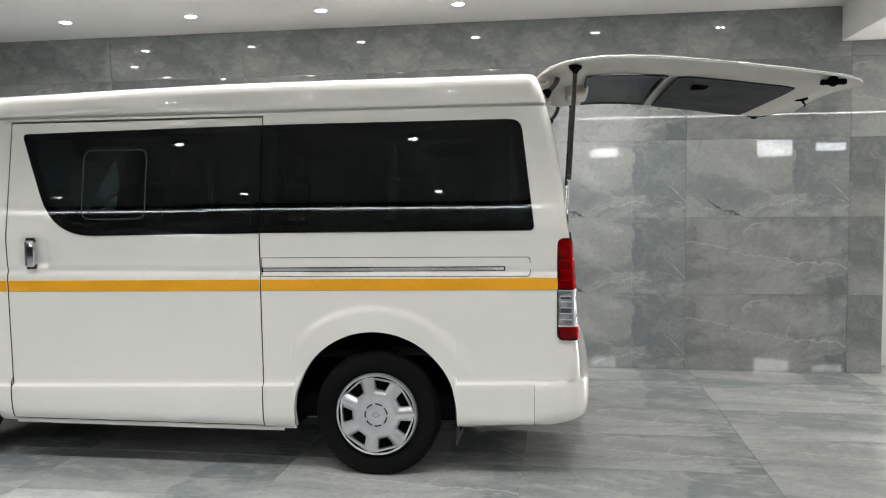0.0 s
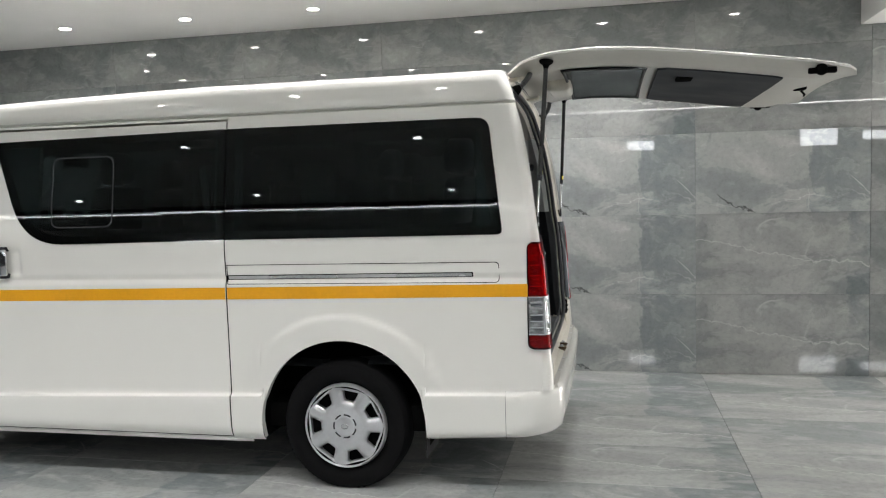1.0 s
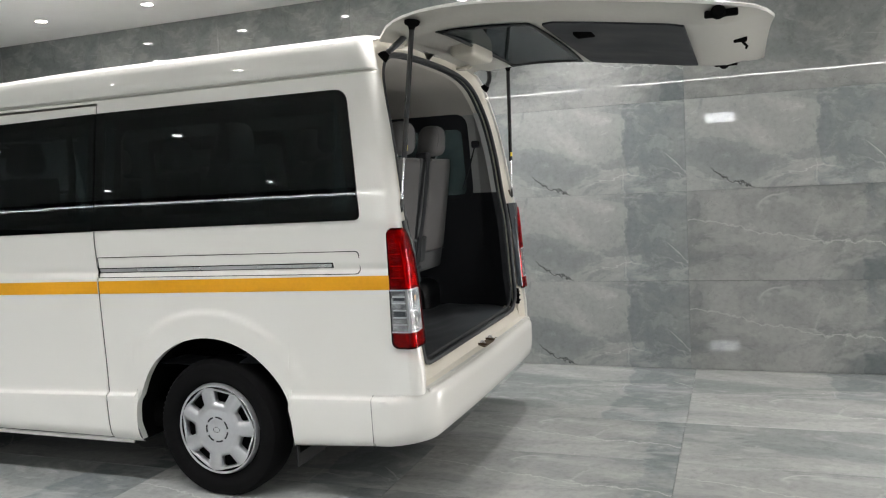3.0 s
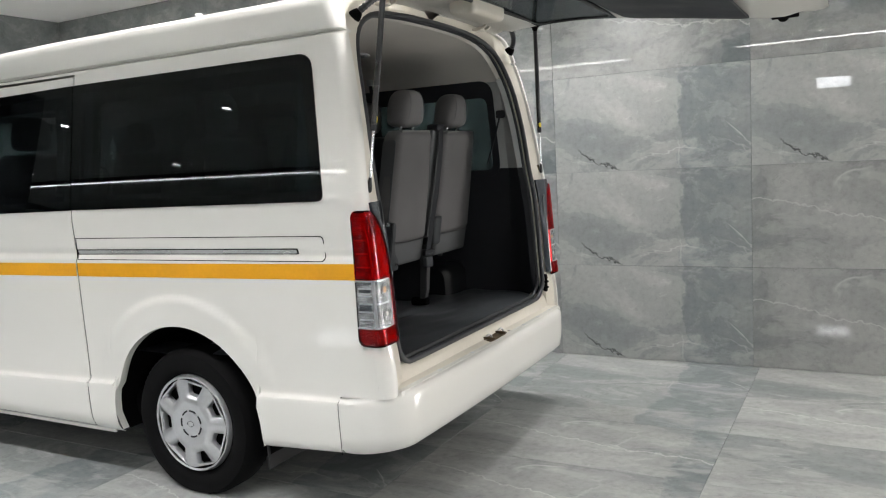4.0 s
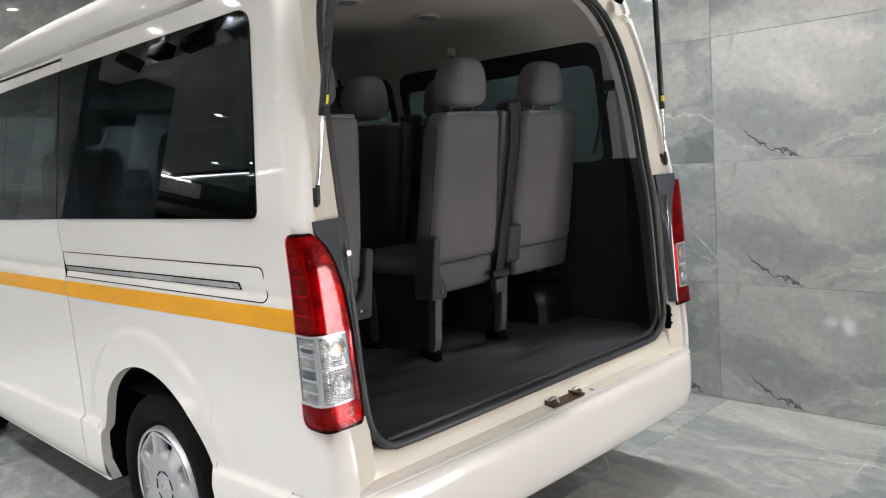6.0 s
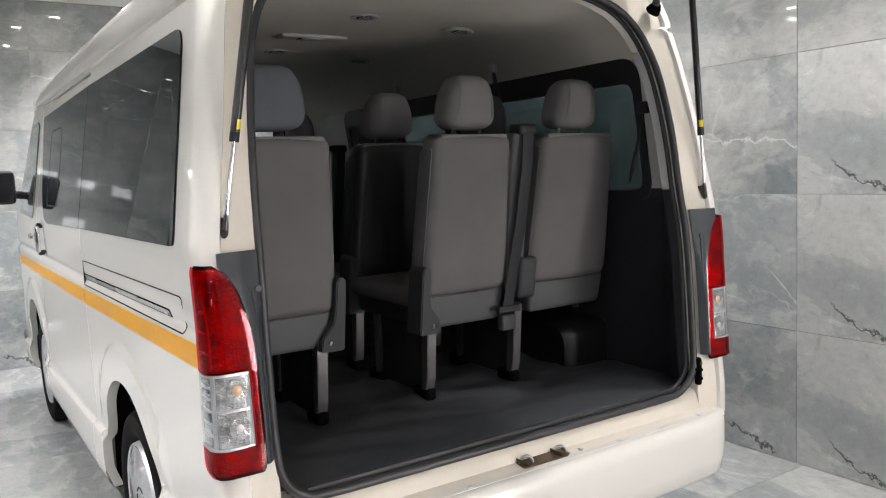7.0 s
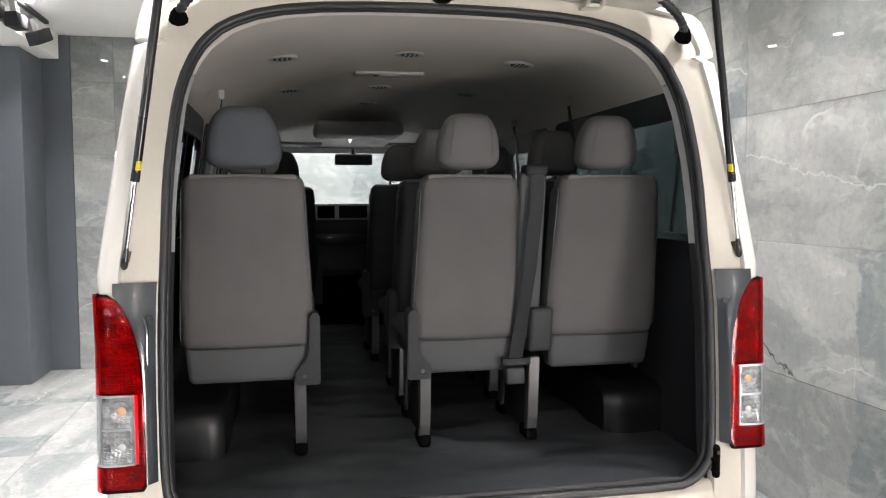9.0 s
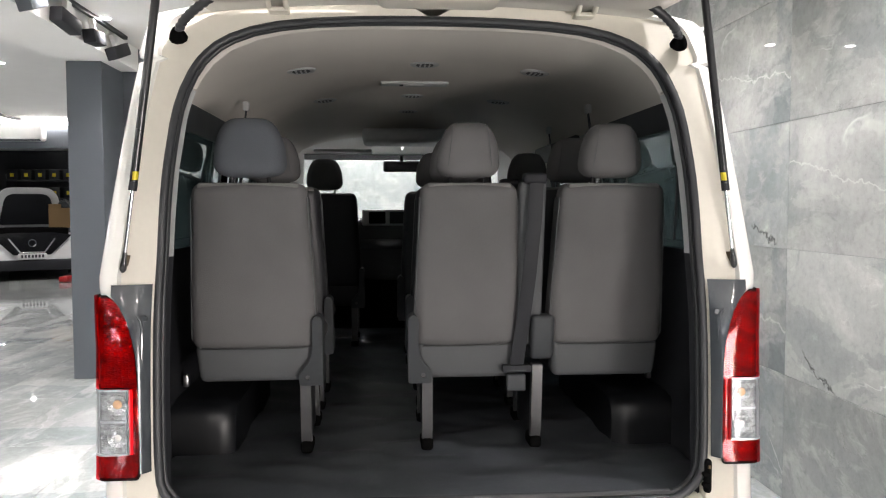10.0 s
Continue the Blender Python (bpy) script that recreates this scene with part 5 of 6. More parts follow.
for sgn in (-1, 1):
    part("lower_trim", thicken(lining(sgn, 0.60, 1.345), 0.006), M_BLACK, van, "black lower side lining")
    part("pillar_trim", thicken(lining(sgn, 1.345, 1.835), 0.006), M_TRIM, van, "grey pillar trim")
    for ring_ in ([(-0.50, 1.325), (0.70, 1.325), (0.70, 1.80), (-0.50, 1.80)], [(-1.74, 1.325), (-0.62, 1.325), (-0.62, 1.80), (-1.74, 1.80)]):
        shape = rounded([(a + (-0.03 if a < sum(p[0] for p in ring_) / 4 else 0.03), b + (-0.03 if b < 1.5 else 0.045)) for a, b in ring_], 0.09, 6)
        hole = rounded([(a + (0.012 if a < sum(p[0] for p in ring_) / 4 else -0.012), b + (0.012 if b < 1.5 else -0.05)) for a, b in ring_], 0.05, 6)
        part("window_surround", plate(shape, lambda x, z, d, s=sgn: (x, s * (half_width(z) - 0.055 - d), z), -0.004, 0.010, hole), M_BLACK, van, "black inner window surround", False)

rows = []
for k, (y, z) in enumerate(IN_ROOF):
    row = []
    for x in LCOLS:
        if x == 0.79:
            y2, z2 = rear_shift(k, y, z, 0.8)
            row.append((0.5 * (0.78 + REAR_X(z2) - 0.062), -(y + (y2 - y) * 0.6), z + (z2 - z) * 0.5))
        elif x == 0.795:
            y2, z2 = rear_shift(k, y, z, 0.8)
            row.append((REAR_X(z2) - 0.094, -y2 * 0.982, z2 - 0.009))
        elif x == 0.80:
            y2, z2 = rear_shift(k, y, z, 0.8)
            row.append((REAR_X(z2) - 0.062, -y2, z2))
        else:
            f = smooth01((-1.9 - x) / 0.6)
            row.append((x, -y, z - 0.06 * f))
    rows.append(row)
bm = bmesh.new()
sheet(rows, bm)
sheet(mirrored(rows), bm)
headliner = part("headliner", finish(bm), M_HEADLINER, van, "pale grey fabric headliner")
for x, y in ((0.085, -0.47), (0.085, 0.015), (0.09, 0.455), (-0.80, -0.44), (-0.80, 0.0), (-0.80, 0.44), (-1.45, 0.0)):
    z = 2.05 - 0.012 * (abs(y) / 0.4) ** 2 + (0.0015 if abs(y) < 0.2 else -0.012)
    dome = part("roof_vent", lathe([(0.0004, 0.001), (0.036, 0.0015), (0.042, 0.004), (0.052, 0.0045), (0.058, 0.001), (0.06, -0.004)], 28), M_TRIM, headliner, "round grey ceiling outlet")
    dome.matrix_basis = pose(x, y, z - 0.003, -90 + (-5 if y > 0.2 else 5 if y < -0.2 else 0))
    part("outlet_mesh", lathe([(0.0004, 0.0048), (0.034, 0.0048), (0.035, 0.002)], 24), M_COVER, dome, "dark slotted middle")
    for q in (-0.018, 0.0, 0.018):
        part("outlet_slat", box(-0.032, 0.032, 0.004, 0.0062, q - 0.0035, q + 0.0035), M_TRIM, dome)
cl = part("courtesy_lamp", box(-0.41, -0.325, -0.16, 0.145, 2.036, 2.052, 0.006, 3), M_TRIM, headliner, "long pale grey ceiling lamp")
part("lamp_lens", box(-0.395, -0.34, -0.05, 0.035, 2.032, 2.040, 0.003), M_TRIM, cl)
part("lamp_switch", box(-0.385, -0.35, -0.075, -0.058, 2.033, 2.040, 0.002), M_BLACK, cl)
part("overhead_console", box(-2.25, -1.85, -0.28, 0.28, 1.90, 1.99, 0.03, 3), M_TRIM, headliner, "grey overhead console")

# floor covering with soft folds
rows = []
for x in np.linspace(-2.35, 0.955, 150):
    row = []
    for y in np.linspace(-0.88, 0.88, 72):
        fold = noise.noise((x * 5.5 + y * 2.2, y * 1.3, 0.3)) + 0.4 * noise.noise((x * 11 - y * 3.0, y * 2.5, 4.0))
        row.append((x, y, 0.625 + 0.02 * fold * smooth01((0.93 - x) / 0.2)))
    rows.append(row)
part("floor_covering", finish(sheet(rows)), M_VINYL, van, "black wrinkled vinyl floor covering")
part("floor_edge", tube([(0.965, y, 0.626) for y in np.linspace(-0.70, 0.70, 9)], 0.012, 8), M_SEAL, van, "black rubber floor edge")
for sgn in (-1, 1):
    arc = [(-0.46, 0.60)] + rounded([(-0.46, 0.60), (-0.46, 0.80), (0.46, 0.80), (0.46, 0.60)], [0.001, 0.10, 0.10, 0.001], 6)[7:-7] + [(0.46, 0.60)]
    corner = [(x if abs(x) < 0.36 else math.copysign(0.46, x), z if abs(x) > 0.455 and z < 0.71 else 0.80) for x, z in arc]
    rows = [[(x, sgn * 0.906, z) for x, z in corner]]
    rows += [[(x * q, sgn * y, 0.60 + (z - 0.60) * r) for x, z in arc] for y, q, r in ((0.904, 1.0, 1.0), (0.735, 1.0, 1.0), (0.70, 0.985, 0.97), (0.68, 0.94, 0.9), (0.675, 0.5, 0.5), (0.675, 0.05, 0.05))]
    bm = sheet(rows)
    part("wheel_box", finish(bm), M_BOXVINYL, van, "black covered wheel box")
    part("trim_clip", box(0.30, 0.33, sgn * 0.865 - 0.02, sgn * 0.865 + 0.0, 0.83, 0.875, 0.006), M_STEEL, van)
    for xb, yb in ((0.0, 0.712), (-0.92, 0.745)):
        hang = [(xb - 0.012, yb - 0.012, 1.885, 0.010), (xb, yb, 1.78, 0.019), (xb + 0.012, yb + 0.006, 1.62, 0.024), (xb + 0.02, yb + 0.05, 1.35, 0.024)]
        rows = [[(a + d * w, sgn * b, c) for a, b, c, w in hang] for d in (-1, 1)]
        hb = part("hanging_belt", thicken(finish(sheet(rows)), 0.003), M_BLACK, van, "black seat belt hanging beside the window", False)
        part("belt_anchor", box(xb - 0.03, xb + 0.005, sgn * (yb - 0.012) - 0.012, sgn * (yb - 0.012) + 0.012, 1.872, 1.91, 0.006), M_TRIM, hb, "pale grey belt anchor")
# belt on the rear pillar
strap = part("pillar_belt", tube([(0.79, 0.782, 1.645), (0.745, 0.795, 1.52), (0.685, 0.81, 1.375)], 0.006, 4, radii=[0.005, 0.006, 0.006]), M_BLACK, van, "black seat belt webbing", False)
part("belt_guide", box(0.765, 0.815, 0.77, 0.80, 1.625, 1.67, 0.01), M_BLACK, strap)

# cab: dash, screen, mirror, wheel
dash = part("dashboard", box(-2.95, -2.50, -0.84, 0.84, 0.95, 1.40, 0.06, 3), M_DASH, van, "dark grey dashboard")
part("centre_console", box(-2.53, -2.47, -0.30, 0.30, 1.35, 1.465, 0.015, 3), M_WHITEPL, dash, "silver-white dashboard trim")
part("screen", box(-2.475, -2.462, -0.10, 0.10, 1.365, 1.45, 0.004), M_BLACK, dash, "black display")
for y in (-0.19, 0.19):
    part("air_vent", box(-2.475, -2.462, y - 0.06, y + 0.06, 1.365, 1.45, 0.004), M_UNDER, dash, "black air vent")
part("glove_shelf", box(-2.52, -2.44, -0.42, 0.30, 1.18, 1.26, 0.015), M_SLATEPL, dash)
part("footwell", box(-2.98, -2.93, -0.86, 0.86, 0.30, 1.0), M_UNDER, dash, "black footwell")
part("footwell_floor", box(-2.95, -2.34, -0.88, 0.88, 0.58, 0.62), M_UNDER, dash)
part("gear_lever", tube([(-2.45, 0.1, 1.05), (-2.38, 0.1, 1.2)], 0.015), M_BLACK, dash, "gear lever")
part("steering_wheel", tube([(-2.28 + 0.09 * math.sin(a), 0.42 + 0.19 * math.cos(a), 1.33 + 0.17 * math.sin(a)) for a in np.linspace(0, 2 * math.pi, 28, endpoint=False)], 0.014, 8, closed=True), M_BLACK, dash, "black steering wheel")
mir = part("inner_mirror", box(-2.16, -2.12, -0.145, 0.105, 1.722, 1.795, 0.015, 3), M_BLACK, van, "black inside mirror")
part("mirror_glass", box(-2.121, -2.117, -0.13, 0.09, 1.732, 1.785), M_FRIT, mir)
part("mirror_stem", tube([(-2.15, -0.02, 1.79), (-2.185, -0.02, 1.825)], 0.012), M_BLACK, mir)
screen_rows = []
for z in (1.30, 1.42, 1.55, 1.68, 1.80, 1.878):
    y0, x0 = half_width(z), FRONT_X(z)
    screen_rows.append([(x0 - 0.07 * (1 - (y / (y0 - 0.15)) ** 2) - 0.004, y, z) for y in np.linspace(-(y0 - 0.148), y0 - 0.148, 13)])
part("windscreen", thicken(finish(sheet(screen_rows)), 0.005), M_SHIELD, van, "clear windscreen")
band_rows = []
for z in (1.84, 1.86, 1.879):
    y0, x0 = half_width(z), FRONT_X(z)
    band_rows.append([(x0 - 0.07 * (1 - (y / (y0 - 0.15)) ** 2) + 0.008, y, z) for y in np.linspace(-(y0 - 0.148), y0 - 0.148, 13)])
part("shade_band", thicken(finish(sheet(band_rows)), 0.003), M_FRIT, van, "dark shade band along the windscreen top")
for y in (-0.42, 0.42):
    part("sun_visor", box(-2.42, -2.22, y - 0.2, y + 0.2, 1.86, 1.88, 0.008), M_TRIM, van, "grey folded sun visor")
for sgn in (-1, 1):
    mo = part("door_mirror", box(-2.88, -2.78, sgn * 1.065 - 0.08, sgn * 1.065 + 0.08, 1.35, 1.56, 0.03, 3), M_BLACK, van, "black door mirror")
    part("mirror_glass", box(-2.779, -2.773, sgn * 1.065 - 0.068, sgn * 1.065 + 0.068, 1.365, 1.545), M_FRIT, mo)
    part("mirror_arm", tube([(-2.85, sgn * 0.92, 1.40), (-2.84, sgn * 1.0, 1.41)], 0.025), M_BLACK, mo)


# ---- seats ----
def leaned(bm, x0, z0, lean):
    """Shears upward parts to the rear."""
    for v in bm.verts:
        v.co.x += (v.co.z - z0) * lean
    return bm


def back_taper(z, z0, z1):
    return 1.0 - 0.105 * smooth01(((z - z0) / (z1 - z0) - 0.2) / 0.8)


def back_mesh(y0, y1, z0, z1, x0, x1, bev):
    bm = box(x0, x1, y0, y1, z0, z1, bev, 4)
    bmesh.ops.subdivide_edges(bm, edges=[e for e in bm.edges if abs(e.verts[0].co.z - e.verts[1].co.z) > 0.3 or abs(e.verts[0].co.y - e.verts[1].co.y) > 0.15], cuts=5, use_grid_fill=True)
    yc, w = (y0 + y1) / 2, (y1 - y0) / 2
    for v in bm.verts:
        f = 1 - min(1, abs(v.co.y - yc) / w) ** 2
        if v.co.x > (x0 + x1) / 2:
            v.co.x += 0.016 * f + 0.003 * noise.noise((v.co.y * 9, v.co.z * 6, y0 * 7))
        v.co.y = yc + (v.co.y - yc) * back_taper(v.co.z, z0, z1)
    return leaned(bm, 0, 0.90, 0.16)


def headrest_mesh(x, yc, hw, hh, zc):
    """A cushion with a flat underside, full cheeks and a domed top."""
    bm = bmesh.new()
    bmesh.ops.create_uvsphere(bm, u_segments=36, v_segments=24, radius=1.0)
    for v in bm.verts:
        p = v.co
        q = Vector((math.copysign(abs(p.x) ** 0.8, p.x), math.copysign(abs(p.y) ** 0.5, p.y), math.copysign(abs(p.z) ** (0.62 if p.z > 0 else 0.34), p.z)))
        taper = 1 - 0.22 * smooth01((q.z + 0.35) / 1.35) - 0.05 * smooth01((-0.55 - q.z) / 0.45)
        v.co = (x + 0.045 + q.x * 0.070 + q.z * 0.010, yc + q.y * hw * taper, zc + q.z * hh)
    bm.normal_update()
    return bm


def seat_unit(owner, y0, y1, x, cloth, head, blue=False):
    """One place: back with side panels and skirt, head rest on two posts, cushion on a pan."""
    z0, z1 = 1.0, 1.565
    yc, w = (y0 + y1) / 2, (y1 - y0) / 2
    back = part("backrest", back_mesh(y0, y1, z0, z1, x - 0.105, x, 0.036), cloth, owner, "grey woven seat back" if cloth == M_FABRIC else "dark vinyl seat back")
    wt = w * back_taper(z1, z0, z1)
    edge = box(x - 0.092, x - 0.001, yc - wt + 0.024, yc + wt - 0.024, 1.551, 1.5695, 0.008, 3)
    for v in edge.verts:
        v.co.z -= 0.010 * (abs(v.co.y - yc) / wt) ** 6
    part("back_edge", leaned(edge, 0, 0.90, 0.16), M_PIPING, back, "pale top edge")
    for sg in (-1, 1):
        side = rounded([(x - 0.094, 1.03), (x - 0.018, 1.03), (x - 0.018, 1.52), (x - 0.094, 1.52)], 0.02, 4)
        part("side_panel", plate(side, lambda a, b, d: (a + (b - 0.9) * 0.16, yc + sg * (w * back_taper(b, z0, z1) - 0.001 + d), b), 0.0, 0.003), M_FABRIC2 if cloth == M_FABRIC else M_BACKPAD, back, "blue-grey vinyl side panel")
    skirt = box(x - 0.09, x - 0.004, y0 + 0.010, y1 - 0.010, 0.885, 1.02, 0.022, 4)
    for v in skirt.verts:
        v.co.y = yc + (v.co.y - yc) * (1 - 0.05 * smooth01((0.96 - v.co.z) / 0.08))
    part("back_skirt", leaned(skirt, 0, 0.90, 0.16), M_FABRIC2 if cloth == M_FABRIC else M_BACKPAD, owner, "dark lower back cover")
    seam = [(x + 0.016 * (1 - (yy / w) ** 2) + (1.008 - 0.9) * 0.16, yc + yy, 1.006) for yy in np.linspace(-w + 0.03, w - 0.03, 12)]
    part("back_seam", tube(seam, 0.0022, 5), M_BACKPAD, back, "dark sewn seam")
    hw, hh, zc = (0.120, 0.098, 1.682) if blue else (0.107, 0.093, 1.677)
    hr = part("headrest", headrest_mesh(x, yc, hw, hh, zc), head, owner, "blue-grey cloth head rest" if blue else "grey rounded head rest")
    if not blue:
        for sg in (-1, 1):
            part("headrest_seam", tube([(x + 0.0455 + 0.0702 * math.cos(a) ** 0.7 + 0.010 * math.sin(a), yc + sg * hw * (0.62 - 0.10 * math.sin(a)), zc + hh * math.sin(a)) for a in np.linspace(-1.1, 1.25, 16)], 0.0011, 5), M_FABRIC2, hr)
    for sg in (-1, 1):
        part("headrest_post", tube([(x + 0.04, yc + sg * 0.06, 1.55), (x + 0.055, yc + sg * 0.06, 1.61)], 0.006, 8), M_CHROME, owner)
    part("cushion", box(x - 0.56, x - 0.06, y0 - 0.002, y1 + 0.002, 0.955, 1.03, 0.032, 4), M_FABRIC, owner, "grey seat cushion")
    part("seat_pan", box(x - 0.54, x - 0.05, y0 + 0.02, y1 - 0.02, 0.89, 0.965, 0.02, 2), M_BACKPAD, owner, "black seat pan")


def seat_leg(owner, y, x):
    """A rear and a front leg of flat bar with a black web between them."""
    for xa, xb in ((x - 0.03, x - 0.055), (x - 0.40, x - 0.40)):
        bm = plate(rounded([(xa - 0.024, 0.93), (xa + 0.022, 0.93), (xb + 0.024, 0.70), (xb + 0.004, 0.64), (xb - 0.022, 0.64)], 0.008, 3), lambda a, b, d: (a, y + d, b), -0.0185, 0.0185)
        bmesh.ops.bevel(bm, geom=[e for e in bm.edges if len(e.link_faces) == 2 and e.calc_face_angle() > 0.9], offset=0.0025, segments=2, affect="EDGES")
        leg = part("leg", bm, M_LEG, owner, "grey metal leg")
        part("foot_boot", box(xb - 0.08, xb + 0.022, y - 0.022, y + 0.022, 0.618, 0.664, 0.014, 3), M_UNDER, leg, "black plastic foot cover")
    part("leg_web", box(x - 0.40, x - 0.07, y - 0.008, y + 0.004, 0.64, 0.90, 0.004), M_BLACK, owner, "black side web between the legs")


def hinge_cover(owner, y, side, x):
    """Plastic cover of the recliner: a slim arm up the back's edge on a foot that turns in under the skirt."""
    shape = rounded([(-0.022, 0.874), (0.060, 0.874), (0.060, 0.918), (0.020, 0.968), (0.013, 1.02), (0.013, 1.108), (-0.006, 1.122), (-0.022, 1.106)], 0.011, 4)
    bm = plate(shape, lambda a, b, d: (x + d + (b - 0.90) * 0.16, y + side * a, b), -0.075, 0.024)
    bmesh.ops.bevel(bm, geom=[e for e in bm.edges if len(e.link_faces) == 2 and e.calc_face_angle() > 1.0], offset=0.004, segments=2, affect="EDGES")
    hc = part("hinge_cover", bm, M_COVER, owner, "dark grey recliner cover")
    part("bolt", lathe([(0.0003, 0.0), (0.007, 0.0), (0.008, 0.004)], 12), M_LEG, hc).matrix_basis = pose(x + 0.027, y + side * 0.030, 0.905, 0, 0, -90)


def single_seat(blue, dark=False):
    seat = thing("single_seat", "grey cloth single seat with a blue-grey head rest" if blue else "grey cloth single passenger seat with a dark back", "seat", "passenger seats")
    seat_unit(seat, -0.212, 0.208, 0.0, M_BACKPAD if dark else M_FABRIC, M_BLUECLOTH if blue else M_FABRIC, blue)
    seat_leg(seat, 0.165, 0.0)
    hinge_cover(seat, 0.208, -1, 0.0)
    return seat


def double_seat(dark=False):
    seat = thing("double_seat", "grey cloth double seat with dark vinyl backs and a belt" if dark else "grey cloth double seat with a belt between its two backs", "seat", "passenger seats")
    cloth = M_BACKPAD if dark else M_FABRIC
    seat_unit(seat, -0.432, -0.065, 0.0, cloth, M_FABRIC)
    seat_unit(seat, 0.04, 0.445, 0.0, cloth, M_FABRIC)
    seat_leg(seat, -0.385, 0.0)
    seat_leg(seat, 0.005, 0.0)
    hinge_cover(seat, -0.432, 1, 0.0)
    part("hinge_block", leaned(box(-0.05, 0.03, -0.030, 0.052, 0.955, 1.112, 0.016, 4), 0, 0.90, 0.16), M_COVER, seat, "dark grey middle recliner cover")
    pil = part("belt_pillar", leaned(box(-0.075, -0.002, -0.078, 0.012, 1.0, 1.572, 0.015, 3), 0, 0.90, 0.16), M_FABRIC2, seat, "grey belt pillar beside the back")
    part("belt_exit", box(0.055, 0.128, -0.068, 0.010, 1.562, 1.600, 0.012, 3), M_BLACK, pil, "glossy black belt guide")
    pts = [(0.124, -0.026, 1.59), (0.114, -0.030, 1.45), (0.086, -0.044, 1.25), (0.058, -0.058, 1.1), (0.034, -0.078, 0.935)]
    rows = [[(p[0], p[1] - 0.024, p[2]) for p in pts], [(p[0] + 0.003, p[1], p[2]) for p in pts], [(p[0], p[1] + 0.024, p[2]) for p in pts]]
    part("belt", thicken(finish(sheet(rows)), 0.002), M_BLACK, pil, "black seat belt webbing")
    buckle = part("buckle", box(0.005, 0.042, -0.112, -0.045, 0.845, 0.905, 0.008, 3), M_COVER, pil, "grey belt buckle")
    part("buckle_bar", box(0.022, 0.046, -0.128, -0.026, 0.912, 0.938, 0.005, 2), M_BLACK, buckle, "black metal bar")
    part("buckle_tongue", box(0.034, 0.048, -0.112, -0.045, 0.917, 0.922, 0.001, 1), M_COVER, buckle)
    return seat


s_single = single_seat(True)
s_single.matrix_basis = pose(0.515, -0.57, 0)
s_double = double_seat()
s_double.matrix_basis = pose(0.515, 0.405, 0)
s_dark = double_seat(True)
s_dark.matrix_basis = pose(-0.06, 0.415, 0)
copy_thing(s_dark, pose(-1.0, 0.40, 0))
s_single2 = single_seat(False, True)
s_single2.matrix_basis = pose(-0.06, -0.57, 0)
s_cab = single_seat(False, True)
s_cab.matrix_basis = pose(-1.55, -0.47, 0.0)
tagged(s_cab, "dark front passenger seat with a head rest", "seat", "cab seats")
copy_thing(s_cab, pose(-1.75, 0.45, 0.0))

# ---- track lights on the ceiling beside the beam ----
track = thing("track_light", "black ceiling track with hinged box spotlights", "track light", m=pose(0, -2.30, CEIL))
part("track_rail", box(-3.75, 2.6, -0.018, 0.018, -0.03, 0.0, 0.003), M_BLACK, track, "black track rail")
for i, x in enumerate(np.linspace(-3.55, 2.4, 12)):
    head = part("spot_head", box(-0.15, 0.15, -0.045, 0.045, -0.05, 0.05, 0.008), M_SLATE if i % 4 == 3 else M_BLACK, track, "black box spotlight head")
    head.matrix_basis = pose(float(x), 0.0, -0.17, 12 - 6 * (i % 3), 18 - 13 * (i % 3), 8 * (i % 2) - 4)
    part("spot_stem", box(-0.035, 0.035, -0.02, 0.02, 0.045, 0.142, 0.004), M_WHITEPL, head, "pale mounting bracket")

# ---- far showroom ----
ac = thing("air_conditioner", "white wall-mounted air conditioner", "air conditioner", m=pose(-10.38, -6.1, 2.71))
part("casing", box(0, 0.22, -0.45, 0.45, -0.14, 0.15, 0.04, 3), M_WHITEPL, ac)
part("louvre", box(0.16, 0.225, -0.42, 0.42, -0.145, -0.11, 0.008), M_SLATEPL, ac, "grey louvre")
shelf = thing("parts_shelf", "dark storage shelf full of dark boxes with yellow labels", "shelf", m=pose(-17.6, -7.9, 0))
for z in (0.35, 0.8, 1.25, 1.7, 2.15):
    part("shelf_board", box(-0.3, 0.3, -1.6, 1.6, z - 0.015, z + 0.015), M_DARKWALL, shelf)
for y in (-1.6, 0.0, 1.6):
    part("shelf_post", box(-0.3, 0.3, y - 0.02, y + 0.02, 0, 2.3), M_DARKWALL, shelf)
for i in range(18):
    y, z = -1.45 + (i % 9) * 0.34, (2.17, 1.72)[i // 9]
    bin_ = tagged(part("storage_bin", box(-17.85, -17.34, -7.9 + y - 0.13, -7.9 + y + 0.13, z, z + 0.26, 0.015), M_BLACK, None, "black storage bin with a yellow label"), category="bin", group="bins on the shelf")
    part("bin_label", box(-17.342, -17.335, -7.9 + y - 0.045, -7.9 + y + 0.045, z + 0.08, z + 0.17), M_YELLOW, bin_, "yellow label")
cb = thing("cardboard_box", "open brown cardboard box on a dark stand", "box", m=pose(-14.4, -6.95, 1.05))
part("box_body", box(-0.25, 0.25, -0.25, 0.25, 0, 0.42, 0.006), M_CARDBOARD, cb)
part("box_flap", box(0.2, 0.24, -0.25, 0.0, 0.4, 0.5, 0.004), M_CARDBOARD, cb)
part("wrapped_part", lathe([(0.0005, -0.12), (0.13, -0.1), (0.16, 0.0), (0.12, 0.12), (0.0005, 0.15)], 14), M_SLATEPL, cb).matrix_basis = pose(0, 0, 0.45, 40)
stand = tagged(part("stand", box(-14.7, -14.1, -7.25, -6.65, 0, 1.048, 0.01), M_DARKWALL, None, "dark workshop stand with a yellow sticker"), category="stand")
